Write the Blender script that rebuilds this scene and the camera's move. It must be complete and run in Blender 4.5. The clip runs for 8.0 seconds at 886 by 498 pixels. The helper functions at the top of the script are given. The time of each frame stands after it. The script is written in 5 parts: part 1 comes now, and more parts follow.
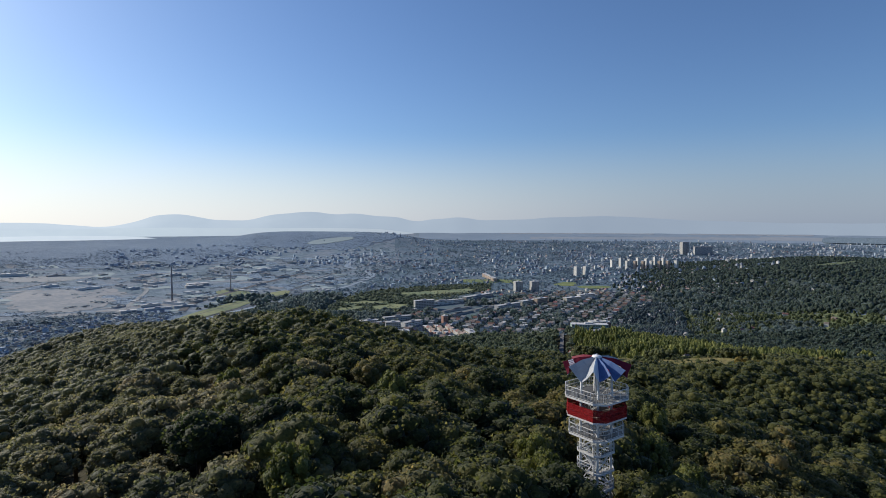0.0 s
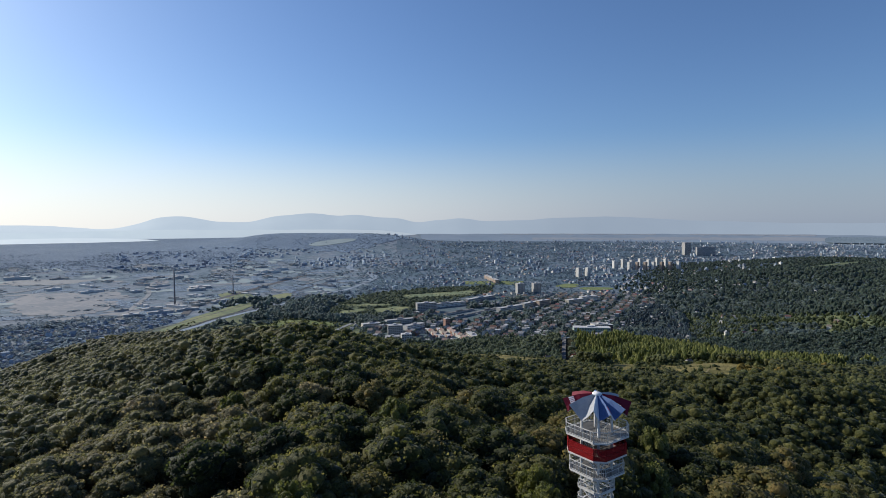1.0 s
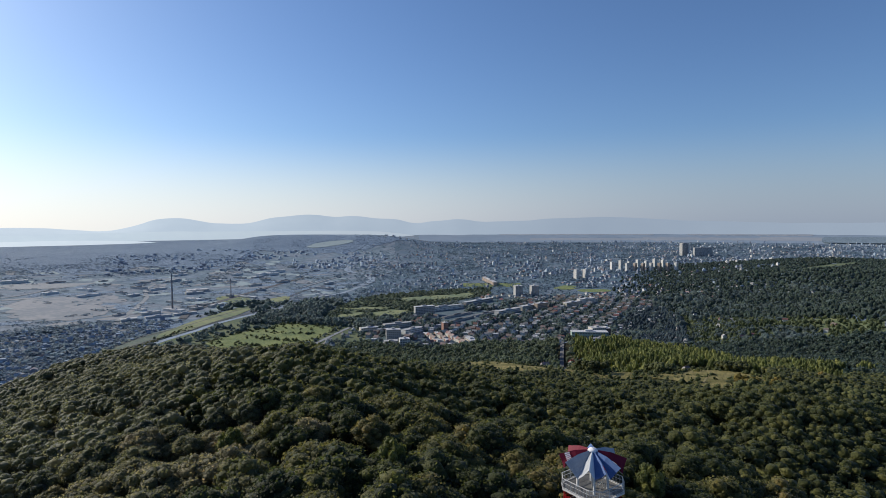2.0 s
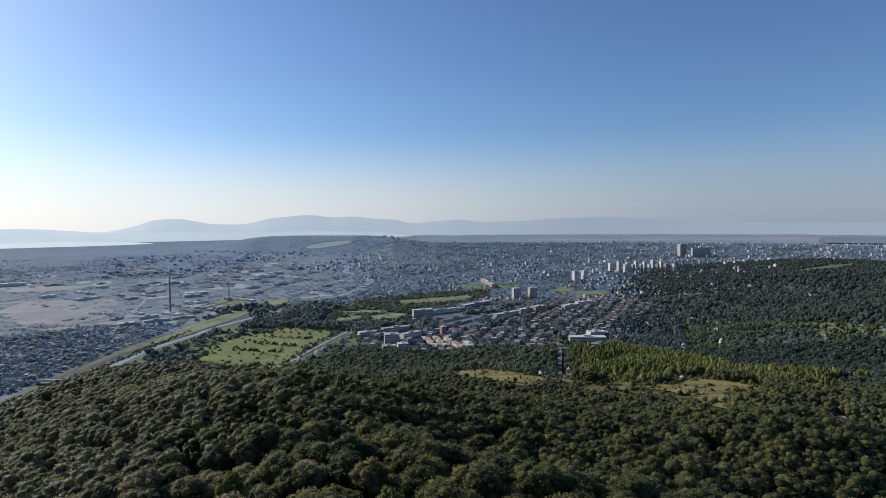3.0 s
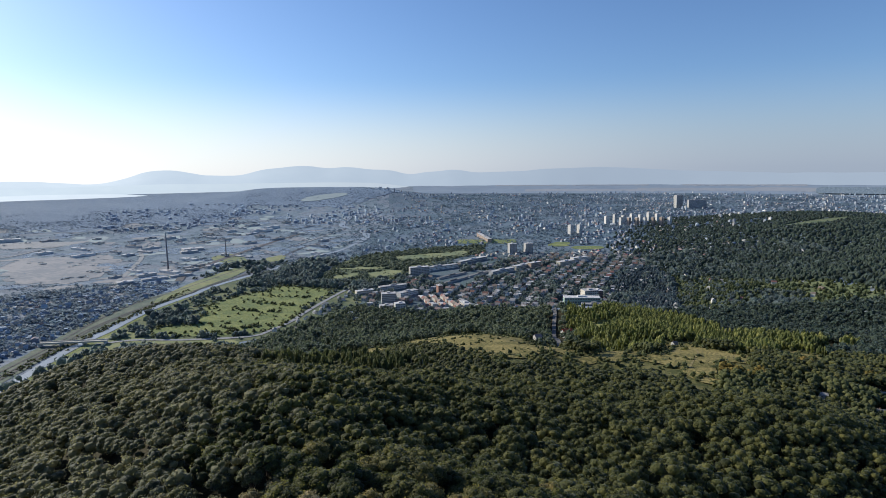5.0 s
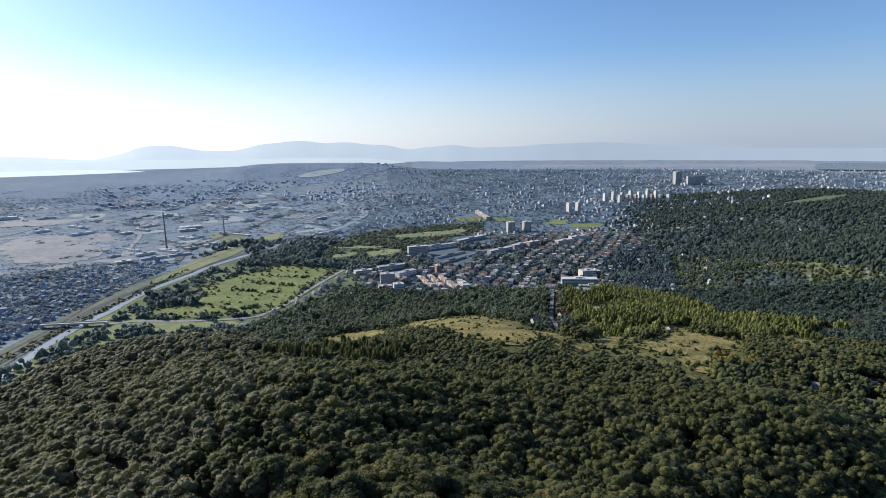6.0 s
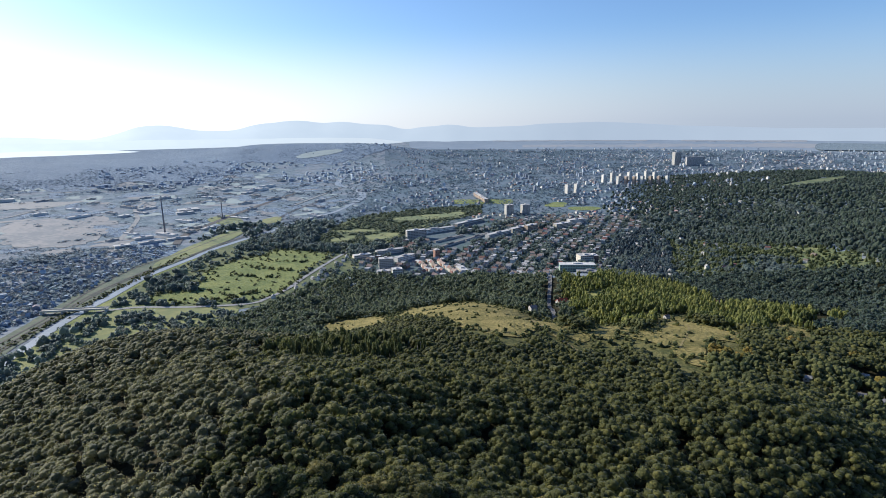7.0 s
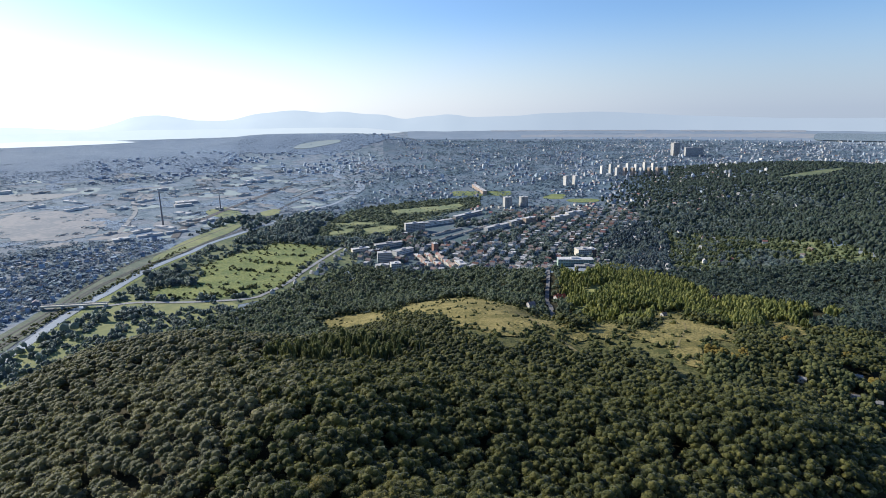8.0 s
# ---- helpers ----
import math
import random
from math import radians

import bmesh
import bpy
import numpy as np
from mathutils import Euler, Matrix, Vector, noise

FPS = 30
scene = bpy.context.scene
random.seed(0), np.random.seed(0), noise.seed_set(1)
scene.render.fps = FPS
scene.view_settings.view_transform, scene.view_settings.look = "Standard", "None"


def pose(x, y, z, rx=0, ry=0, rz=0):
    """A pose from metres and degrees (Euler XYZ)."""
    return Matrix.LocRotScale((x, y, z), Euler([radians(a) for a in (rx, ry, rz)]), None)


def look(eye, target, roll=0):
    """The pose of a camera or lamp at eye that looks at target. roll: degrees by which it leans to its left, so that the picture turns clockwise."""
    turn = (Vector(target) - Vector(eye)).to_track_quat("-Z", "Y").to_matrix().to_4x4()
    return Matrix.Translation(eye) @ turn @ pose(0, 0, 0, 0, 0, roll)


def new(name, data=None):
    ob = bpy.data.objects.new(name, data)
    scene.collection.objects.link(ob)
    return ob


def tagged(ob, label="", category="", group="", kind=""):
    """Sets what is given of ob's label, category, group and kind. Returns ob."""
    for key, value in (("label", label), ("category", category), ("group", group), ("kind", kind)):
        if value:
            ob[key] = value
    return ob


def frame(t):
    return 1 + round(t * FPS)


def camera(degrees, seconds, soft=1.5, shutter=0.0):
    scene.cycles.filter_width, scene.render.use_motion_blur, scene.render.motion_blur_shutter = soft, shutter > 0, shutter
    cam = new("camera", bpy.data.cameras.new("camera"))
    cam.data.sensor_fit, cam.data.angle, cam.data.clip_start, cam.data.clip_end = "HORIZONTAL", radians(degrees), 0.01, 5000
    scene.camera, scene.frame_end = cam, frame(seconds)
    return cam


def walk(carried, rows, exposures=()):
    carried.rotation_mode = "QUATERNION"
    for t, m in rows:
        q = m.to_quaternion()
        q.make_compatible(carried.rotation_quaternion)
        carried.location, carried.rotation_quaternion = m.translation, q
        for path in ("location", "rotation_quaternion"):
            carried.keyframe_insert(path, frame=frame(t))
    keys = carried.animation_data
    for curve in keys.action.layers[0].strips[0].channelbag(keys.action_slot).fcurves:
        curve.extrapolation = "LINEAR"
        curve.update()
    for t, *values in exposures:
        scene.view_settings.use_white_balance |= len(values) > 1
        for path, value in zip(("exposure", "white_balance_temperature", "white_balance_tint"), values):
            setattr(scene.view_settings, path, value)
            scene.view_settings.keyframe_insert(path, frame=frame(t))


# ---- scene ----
cam = camera(77.7, 8.0, soft=0.8)
METRES, EYE, TILT, LEAN, TURN = 66.0, 34.0, -2.8, 0.0, 0.0
ROWS = [
    (0.0, 0.0, 0.0, 0.0, -0.0, 0.0, -0.0),
    (0.5, 0.0008, -0.004, 0.0291, 0.11, 0.04, 0.11),
    (1.0, 0.0021, -0.008, 0.0673, 0.2, 0.05, 0.2),
    (1.5, 0.004, -0.0123, 0.1151, 0.11, 0.06, 0.28),
    (3.0, 0.0092, -0.0204, 0.2991, -0.19, -0.01, 0.5),
    (3.5, 0.0118, -0.0227, 0.3688, -0.25, -0.71, 0.48),
    (4.0, 0.0132, -0.025, 0.4399, -0.37, -2.08, 0.6),
    (4.5, 0.0161, -0.0283, 0.5124, -0.48, -3.77, 0.68),
    (6.0, 0.019, -0.0334, 0.7317, -0.74, -7.98, 0.66),
    (6.5, 0.0191, -0.0353, 0.8044, -0.83, -9.08, 0.69),
    (7.0, 0.0188, -0.0385, 0.8755, -0.92, -10.13, 0.68),
    (7.5, 0.0184, -0.0417, 0.9409, -1.02, -11.09, 0.68),
    (8.0, 0.0166, -0.0444, 0.9983, -1.09, -11.24, 0.69),
]
walk(cam, [(t, pose(0, 0, EYE, TILT, LEAN, TURN) @ pose(METRES * x, METRES * y, METRES * z, 90 + pitch, roll, yaw)) for t, x, y, z, yaw, pitch, roll in ROWS],
     exposures=[(0.0, 0.0), (3.0, 0.0), (4.0, 0.02), (4.6, 0.14), (5.5, 0.34), (6.5, 0.5), (8.0, 0.57)])

# ---- light ----
SUN_AZ, SUN_EL = -60.0, 26.5          # degrees clockwise from ahead, and above the horizon
world = bpy.data.worlds.new("sky")
scene.world = world
world.use_nodes = True
wn = world.node_tree
sky = wn.nodes.new("ShaderNodeTexSky")
sky.sky_type, sky.sun_disc = "NISHITA", False
sky.sun_elevation, sky.sun_rotation = radians(SUN_EL), radians(SUN_AZ)
sky.altitude, sky.air_density, sky.dust_density, sky.ozone_density = 400.0, 1.0, 1.0, 2.5
wn.nodes["Background"].inputs["Strength"].default_value = 0.093
# a cool white balance, and morning haze that pales the sky towards the horizon
tint, veil = wn.nodes.new("ShaderNodeMix"), wn.nodes.new("ShaderNodeMix")
tint.data_type = veil.data_type = "RGBA"
tint.blend_type = "MULTIPLY"
tint.inputs["Factor"].default_value, tint.inputs["B"].default_value = 1.0, (0.80, 0.98, 1.24, 1)
wn.links.new(sky.outputs["Color"], tint.inputs["A"])
way, split, height = wn.nodes.new("ShaderNodeTexCoord"), wn.nodes.new("ShaderNodeSeparateXYZ"), wn.nodes.new("ShaderNodeMapRange")
height.interpolation_type = "SMOOTHSTEP"
height.inputs["From Min"].default_value, height.inputs["From Max"].default_value = 0.0, 0.165
height.inputs["To Min"].default_value, height.inputs["To Max"].default_value = 0.75, 0.0
wn.links.new(way.outputs["Generated"], split.inputs[0])
wn.links.new(split.outputs["Z"], height.inputs["Value"])
wn.links.new(height.outputs[0], veil.inputs["Factor"])
wn.links.new(tint.outputs["Result"], veil.inputs["A"])
glare, towards = wn.nodes.new("ShaderNodeMix"), wn.nodes.new("ShaderNodeMapRange")
glare.data_type, towards.interpolation_type = "RGBA", "SMOOTHSTEP"
towards.inputs["From Min"].default_value, towards.inputs["From Max"].default_value = 0.62, -0.75
glare.inputs["A"].default_value, glare.inputs["B"].default_value = (3.6, 4.25, 5.5, 1), (10.2, 10.4, 10.7, 1)
wn.links.new(split.outputs["X"], towards.inputs["Value"])
wn.links.new(towards.outputs[0], glare.inputs["Factor"])
wn.links.new(glare.outputs["Result"], veil.inputs["B"])
wn.links.new(veil.outputs["Result"], wn.nodes["Background"].inputs["Color"])
sun = new("sun", bpy.data.lights.new("sun", "SUN"))
sun.data.energy, sun.data.angle, sun.data.color = 5.0, radians(0.5), (1.0, 0.915, 0.76)
sa, se = radians(SUN_AZ), radians(SUN_EL)
sun.matrix_world = look((0, 0, 300), (-100 * math.sin(sa) * math.cos(se), -100 * math.cos(sa) * math.cos(se), 300 - 100 * math.sin(se)))


# ---- materials ----
def material(name, a, b, scale=1.0, rough=0.85, spread=0.0, island=0.0, bump=0.0, metal=0.0, spec=0.1, through_light=0.0, fine=6.0, glow=0.0, dust=0.0, plots=None, eastward=None, crisp=0.25, sheen_tint=(0.62, 0.80, 1.0), clear=0.0):
    """Two colours mixed by coarse and fine noise, varied from object to object (spread) and from piece to piece (island)."""
    m = bpy.data.materials.new(name)
    m.use_nodes = True
    n, l = m.node_tree.nodes, m.node_tree.links
    p = n["Principled BSDF"]
    geo = n.new("ShaderNodeNewGeometry")
    big, small = n.new("ShaderNodeTexNoise"), n.new("ShaderNodeTexNoise")
    for tex, s, d in ((big, scale, 3.0), (small, scale * fine, 4.0)):
        tex.inputs["Scale"].default_value, tex.inputs["Detail"].default_value = s, d
        l.new(geo.outputs["Position"], tex.inputs["Vector"])
    add = n.new("ShaderNodeMath")
    add.operation = "ADD"
    l.new(big.outputs["Fac"], add.inputs[0])
    l.new(small.outputs["Fac"], add.inputs[1])
    ramp = n.new("ShaderNodeMapRange")
    ramp.inputs["From Min"].default_value, ramp.inputs["From Max"].default_value = 1 - crisp, 1 + crisp
    l.new(add.outputs[0], ramp.inputs["Value"])
    mix = n.new("ShaderNodeMix")
    mix.data_type = "RGBA"
    mix.inputs["A"].default_value, mix.inputs["B"].default_value = (*a, 1), (*b, 1)
    l.new(ramp.outputs[0], mix.inputs["Factor"])
    colour = mix.outputs["Result"]
    if plots:
        # plots of ground, each in a shade of its own
        cell, shade, lay = n.new("ShaderNodeTexVoronoi"), n.new("ShaderNodeValToRGB"), n.new("ShaderNodeMix")
        cell.inputs["Scale"].default_value, lay.data_type, lay.inputs["Factor"].default_value = plots[0], "RGBA", 0.5
        l.new(geo.outputs["Position"], cell.inputs["Vector"])
        shade.color_ramp.interpolation = "CONSTANT"
        for i, c in enumerate(plots[1:]):
            e = shade.color_ramp.elements[i] if i < 2 else shade.color_ramp.elements.new(0.5)
            e.position, e.color = i / (len(plots) - 1), (*c, 1)
        l.new(cell.outputs["Color"], shade.inputs["Fac"])
        l.new(colour, lay.inputs["A"])
        l.new(shade.outputs["Color"], lay.inputs["B"])
        colour = lay.outputs["Result"]
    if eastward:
        # haze towards the sun put into the colour: paler that way, deeper opposite
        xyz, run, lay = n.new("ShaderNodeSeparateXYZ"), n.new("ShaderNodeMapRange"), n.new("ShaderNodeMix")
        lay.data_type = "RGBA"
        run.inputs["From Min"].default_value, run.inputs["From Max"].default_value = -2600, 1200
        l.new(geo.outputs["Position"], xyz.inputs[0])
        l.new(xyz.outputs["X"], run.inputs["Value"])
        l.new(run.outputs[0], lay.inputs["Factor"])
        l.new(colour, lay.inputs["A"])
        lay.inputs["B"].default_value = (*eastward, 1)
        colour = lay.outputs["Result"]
    for amount, shift, source in ((spread, 0.085, n.new("ShaderNodeObjectInfo").outputs["Random"]), (island, 0.045, geo.outputs["Random Per Island"])):
        if amount:
            hsv, val, hue = n.new("ShaderNodeHueSaturation"), n.new("ShaderNodeMapRange"), n.new("ShaderNodeMapRange")
            val.inputs["To Min"].default_value, val.inputs["To Max"].default_value = 1 - amount, 1 + amount
            hue.inputs["To Min"].default_value, hue.inputs["To Max"].default_value = 0.5 + shift * amount, 0.5 - shift * amount
            l.new(source, val.inputs["Value"])
            l.new(source, hue.inputs["Value"])
            l.new(val.outputs[0], hsv.inputs["Value"])
            l.new(hue.outputs[0], hsv.inputs["Hue"])
            l.new(colour, hsv.inputs["Color"])
            colour = hsv.outputs["Color"]
    l.new(colour, p.inputs["Base Color"])
    p.inputs["Roughness"].default_value, p.inputs["Metallic"].default_value, p.inputs["Specular IOR Level"].default_value = rough, metal, spec
    if clear:
        p.inputs["Alpha"].default_value = 1 - clear
    if bump:
        bm = n.new("ShaderNodeBump")
        bm.inputs["Strength"].default_value, bm.inputs["Distance"].default_value = bump, 0.3 / scale
        l.new(small.outputs["Fac"], bm.inputs["Height"])
        l.new(bm.outputs[0], p.inputs["Normal"])
    # tinted sheen stands in for haze, and for sun glow on near leaves
    if dust:
        p.inputs["Sheen Weight"].default_value, p.inputs["Sheen Roughness"].default_value = dust, 0.45
        p.inputs["Sheen Tint"].default_value = (*sheen_tint, 1)
    # backdrop surfaces emit their haze colour instead of taking light
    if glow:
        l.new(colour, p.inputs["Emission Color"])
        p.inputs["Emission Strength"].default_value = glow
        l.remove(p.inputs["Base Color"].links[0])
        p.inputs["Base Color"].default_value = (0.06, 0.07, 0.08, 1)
    if through_light:
        tr, mx = n.new("ShaderNodeBsdfTranslucent"), n.new("ShaderNodeMixShader")
        l.new(colour, tr.inputs["Color"])
        mx.inputs[0].default_value = through_light
        l.new(p.outputs[0], mx.inputs[1])
        l.new(tr.outputs[0], mx.inputs[2])
        l.new(mx.outputs[0], n["Material Output"].inputs["Surface"])
    return m


M = dict(
    # ground tones turned blue-grey to hold the valley's haze
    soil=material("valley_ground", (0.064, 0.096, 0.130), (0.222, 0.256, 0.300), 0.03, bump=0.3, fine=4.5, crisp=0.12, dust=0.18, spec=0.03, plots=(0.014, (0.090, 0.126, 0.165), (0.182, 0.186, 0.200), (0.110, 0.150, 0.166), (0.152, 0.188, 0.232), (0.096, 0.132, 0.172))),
    path_soil=material("trodden_path", (0.16, 0.13, 0.06), (0.22, 0.19, 0.10), 0.2),
    # distant woods, with the haze over them mixed into the colour
    far_wood=material("far_dark_wood", (0.050, 0.072, 0.088), (0.070, 0.092, 0.105), 0.02, bump=0.5, fine=4, dust=0.3),
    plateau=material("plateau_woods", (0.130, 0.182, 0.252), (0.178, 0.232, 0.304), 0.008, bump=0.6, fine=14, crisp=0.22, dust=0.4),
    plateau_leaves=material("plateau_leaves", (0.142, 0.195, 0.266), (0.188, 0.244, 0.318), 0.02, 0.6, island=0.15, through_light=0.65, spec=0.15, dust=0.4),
    litter=material("forest_floor", (0.020, 0.022, 0.012), (0.045, 0.040, 0.022), 0.15, bump=0.4),
    # lowland tone is mostly haze blue
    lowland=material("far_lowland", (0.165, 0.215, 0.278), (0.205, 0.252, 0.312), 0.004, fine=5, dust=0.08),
    # far foliage: haze put into the leaf colours as pale blue
    far_haze_leaves=material("far_valley_leaves", (0.142, 0.192, 0.246), (0.204, 0.256, 0.308), 0.03, 0.6, island=0.28, through_light=0.65, spec=0.2, dust=0.7),
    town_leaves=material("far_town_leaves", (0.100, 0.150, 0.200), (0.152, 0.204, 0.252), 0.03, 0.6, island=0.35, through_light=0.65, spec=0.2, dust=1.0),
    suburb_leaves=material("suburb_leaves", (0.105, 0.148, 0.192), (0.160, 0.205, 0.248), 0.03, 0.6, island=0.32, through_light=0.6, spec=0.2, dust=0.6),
    # hill-foot leaves, lightened for the haze on that side
    foot_leaves=material("hill_foot_leaves", (0.074, 0.106, 0.066), (0.162, 0.188, 0.106), 0.05, 0.6, island=0.45, through_light=0.6, spec=0.2, dust=0.7, sheen_tint=(0.74, 0.92, 1.0)),
    # town ground blued for haze, more than the nearer gardens
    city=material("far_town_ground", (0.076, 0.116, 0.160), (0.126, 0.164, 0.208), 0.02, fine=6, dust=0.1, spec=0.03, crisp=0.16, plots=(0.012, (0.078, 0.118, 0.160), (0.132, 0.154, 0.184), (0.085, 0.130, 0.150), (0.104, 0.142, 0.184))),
    # roof colours of far houses, greyed and blued in place of haze
    hazed_roof=material("far_weathered_roof", (0.185, 0.220, 0.268), (0.272, 0.305, 0.350), 0.05, 0.8, island=0.35, spec=0.08, dust=0.4),
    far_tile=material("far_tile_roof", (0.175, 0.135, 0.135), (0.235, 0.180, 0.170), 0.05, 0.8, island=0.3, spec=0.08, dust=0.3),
    oak=material("oak_leaves", (0.052, 0.067, 0.019), (0.174, 0.174, 0.048), 0.35, 0.6, spread=0.5, island=0.5, bump=0.4, through_light=0.6, spec=0.25, fine=8, dust=0.35, crisp=0.18, sheen_tint=(0.92, 1.0, 0.9)),
    # olive-brown leaves, lightened to hold the sun's glare and haze
    pale_oak=material("pale_oak_leaves", (0.088, 0.098, 0.042), (0.245, 0.232, 0.100), 0.35, 0.6, spread=0.4, island=0.5, bump=0.4, through_light=0.6, spec=0.25, fine=8, dust=0.4, crisp=0.2, sheen_tint=(0.92, 1.0, 0.98)),
    pale_wood=material("pale_forest_leaves", (0.096, 0.110, 0.054), (0.248, 0.242, 0.112), 0.14, 0.6, island=0.5, bump=0.4, through_light=0.6, fine=8, spec=0.25, dust=0.45, crisp=0.22, sheen_tint=(0.92, 1.0, 1.0)),
    wood_leaves=material("forest_leaves", (0.049, 0.066, 0.020), (0.154, 0.160, 0.046), 0.14, 0.6, island=0.5, bump=0.4, through_light=0.6, fine=8, spec=0.25, dust=0.3, crisp=0.2, sheen_tint=(0.90, 1.0, 0.92)),
    hill_leaves=material("hill_forest_leaves", (0.038, 0.066, 0.051), (0.098, 0.128, 0.088), 0.035, 0.7, island=0.45, bump=0.5, through_light=0.55, spec=0.15, dust=0.6, sheen_tint=(0.74, 0.90, 1.0)),
    birch_leaves=material("birch_leaves", (0.130, 0.165, 0.045), (0.270, 0.285, 0.095), 0.05, 0.6, island=0.5, bump=0.5, through_light=0.55, spec=0.25, dust=0.35, sheen_tint=(0.98, 1.0, 0.76)),
    orchard_leaves=material("orchard_leaves", (0.058, 0.084, 0.036), (0.118, 0.138, 0.056), 0.04, 0.6, island=0.45, through_light=0.5, dust=0.3, spec=0.2, sheen_tint=(0.85, 1.0, 0.85)),
    # valley leaves lightened and blued to stand in for haze
    valley_leaves=material("valley_leaves", (0.108, 0.152, 0.148), (0.182, 0.218, 0.188), 0.06, 0.6, island=0.4, through_light=0.65, spec=0.2, dust=0.9, sheen_tint=(0.70, 0.88, 1.0)),
    edge_leaves=material("wood_edge_leaves", (0.062, 0.086, 0.034), (0.160, 0.174, 0.066), 0.05, 0.6, island=0.45, bump=0.4, through_light=0.55, spec=0.2, dust=0.25, sheen_tint=(0.95, 1.0, 0.82)),
    scrub=material("scrub_grass", (0.070, 0.098, 0.050), (0.145, 0.160, 0.078), 0.03, fine=6, dust=0.04, crisp=0.18),
    autumn=material("rusty_leaves", (0.13, 0.10, 0.028), (0.17, 0.14, 0.04), 0.2, 0.7, island=0.3, through_light=0.2),
    young=material("yellow_green_leaves", (0.085, 0.105, 0.018), (0.190, 0.205, 0.045), 0.4, 0.5, island=0.4, bump=0.8, through_light=0.5, spec=0.35, fine=8, dust=0.25, crisp=0.2, sheen_tint=(0.95, 1.0, 0.7)),
    bark=material("bark", (0.09, 0.07, 0.05), (0.16, 0.13, 0.10), 3.0, 0.95, bump=0.5),
    pale_bark=material("pale_bark", (0.24, 0.23, 0.20), (0.38, 0.36, 0.32), 2.0, 0.9),
    bank=material("railway_bank_grass", (0.060, 0.086, 0.058), (0.122, 0.136, 0.090), 0.04, fine=7, dust=0.1, crisp=0.18),
    # shade of the side valley put into the leaf colour
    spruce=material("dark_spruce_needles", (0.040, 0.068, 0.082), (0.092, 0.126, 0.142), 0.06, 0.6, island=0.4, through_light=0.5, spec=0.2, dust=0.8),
    # far field green paled by painted haze
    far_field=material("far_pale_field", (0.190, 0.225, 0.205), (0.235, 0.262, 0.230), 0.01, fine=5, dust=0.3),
    under=material("rough_undergrowth", (0.050, 0.060, 0.024), (0.120, 0.115, 0.048), 0.08, bump=0.4, fine=6, crisp=0.16),
    meadow=material("valley_meadow_grass", (0.106, 0.140, 0.032), (0.192, 0.212, 0.058), 0.03, bump=0.3, fine=9, dust=0.1, crisp=0.16),
    drygrass=material("dry_meadow_grass", (0.115, 0.108, 0.040), (0.232, 0.196, 0.082), 0.05, bump=0.4, fine=8, crisp=0.16),
    field=material("farm_field", (0.110, 0.140, 0.050), (0.225, 0.225, 0.080), 0.015, fine=5, dust=0.12),
    # brown earth, greyed by haze put into the colour
    brown=material("brown_field", (0.142, 0.142, 0.148), (0.222, 0.205, 0.195), 0.012, fine=8, dust=0.2, crisp=0.13),
    # plain colour paled and blued for haze
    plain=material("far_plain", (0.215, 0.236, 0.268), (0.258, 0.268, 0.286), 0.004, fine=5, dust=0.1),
    road=material("asphalt_road", (0.19, 0.195, 0.20), (0.27, 0.27, 0.27), 0.2, dust=0.12),
    street=material("grey_asphalt", (0.12, 0.12, 0.125), (0.18, 0.18, 0.185), 0.3),
    # gardens with some haze blue in the green
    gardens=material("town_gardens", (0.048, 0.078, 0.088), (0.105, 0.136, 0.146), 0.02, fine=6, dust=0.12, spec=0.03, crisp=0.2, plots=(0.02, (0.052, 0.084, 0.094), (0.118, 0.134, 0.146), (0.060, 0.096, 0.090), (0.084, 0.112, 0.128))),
    gravel=material("rail_gravel", (0.062, 0.057, 0.058), (0.108, 0.098, 0.094), 0.2, dust=0.08),
    # water base lightened for the pale hazy sky it mirrors
    water=material("river_water", (0.20, 0.22, 0.23), (0.27, 0.29, 0.30), 0.05, rough=0.35, spec=0.6),
    wall_white=material("white_render", (0.50, 0.49, 0.46), (0.66, 0.65, 0.62), 0.3, spread=0.12, island=0.15),
    wall_cream=material("cream_render", (0.40, 0.38, 0.335), (0.54, 0.51, 0.455), 0.3, spread=0.15, island=0.15),
    wall_grey=material("grey_concrete", (0.30, 0.30, 0.30), (0.44, 0.44, 0.43), 0.2, spread=0.15, island=0.2),
    wall_brick=material("red_brick", (0.22, 0.135, 0.115), (0.30, 0.185, 0.15), 0.3, spread=0.15, island=0.15),
    wall_orange=material("orange_render", (0.31, 0.245, 0.20), (0.40, 0.32, 0.265), 0.3, spread=0.1, island=0.1),
    wall_green=material("pale_green_cladding", (0.21, 0.29, 0.25), (0.27, 0.35, 0.31), 0.3),
    roof_grey=material("grey_roof", (0.15, 0.152, 0.160), (0.28, 0.283, 0.29), 0.3, 0.85, spread=0.3, island=0.4, spec=0.08),
    roof_pale=material("pale_flat_roof", (0.32, 0.32, 0.33), (0.48, 0.48, 0.48), 0.2, 0.6, spread=0.25, island=0.3),
    roof_red=material("red_tile_roof", (0.150, 0.085, 0.075), (0.225, 0.125, 0.105), 0.4, 0.8, spread=0.2, island=0.25, dust=0.12),
    # chimney brick, its red greyed out in place of haze
    chimney_brick=material("sooty_brick", (0.165, 0.162, 0.175), (0.215, 0.208, 0.220), 0.3, dust=0.3),
    bright_red=material("bright_red_roof", (0.36, 0.07, 0.04), (0.44, 0.10, 0.06), 0.5, 0.7),
    roof_brown=material("brown_tile_roof", (0.16, 0.125, 0.115), (0.25, 0.20, 0.17), 0.4, 0.8, spread=0.25, island=0.25, dust=0.2),
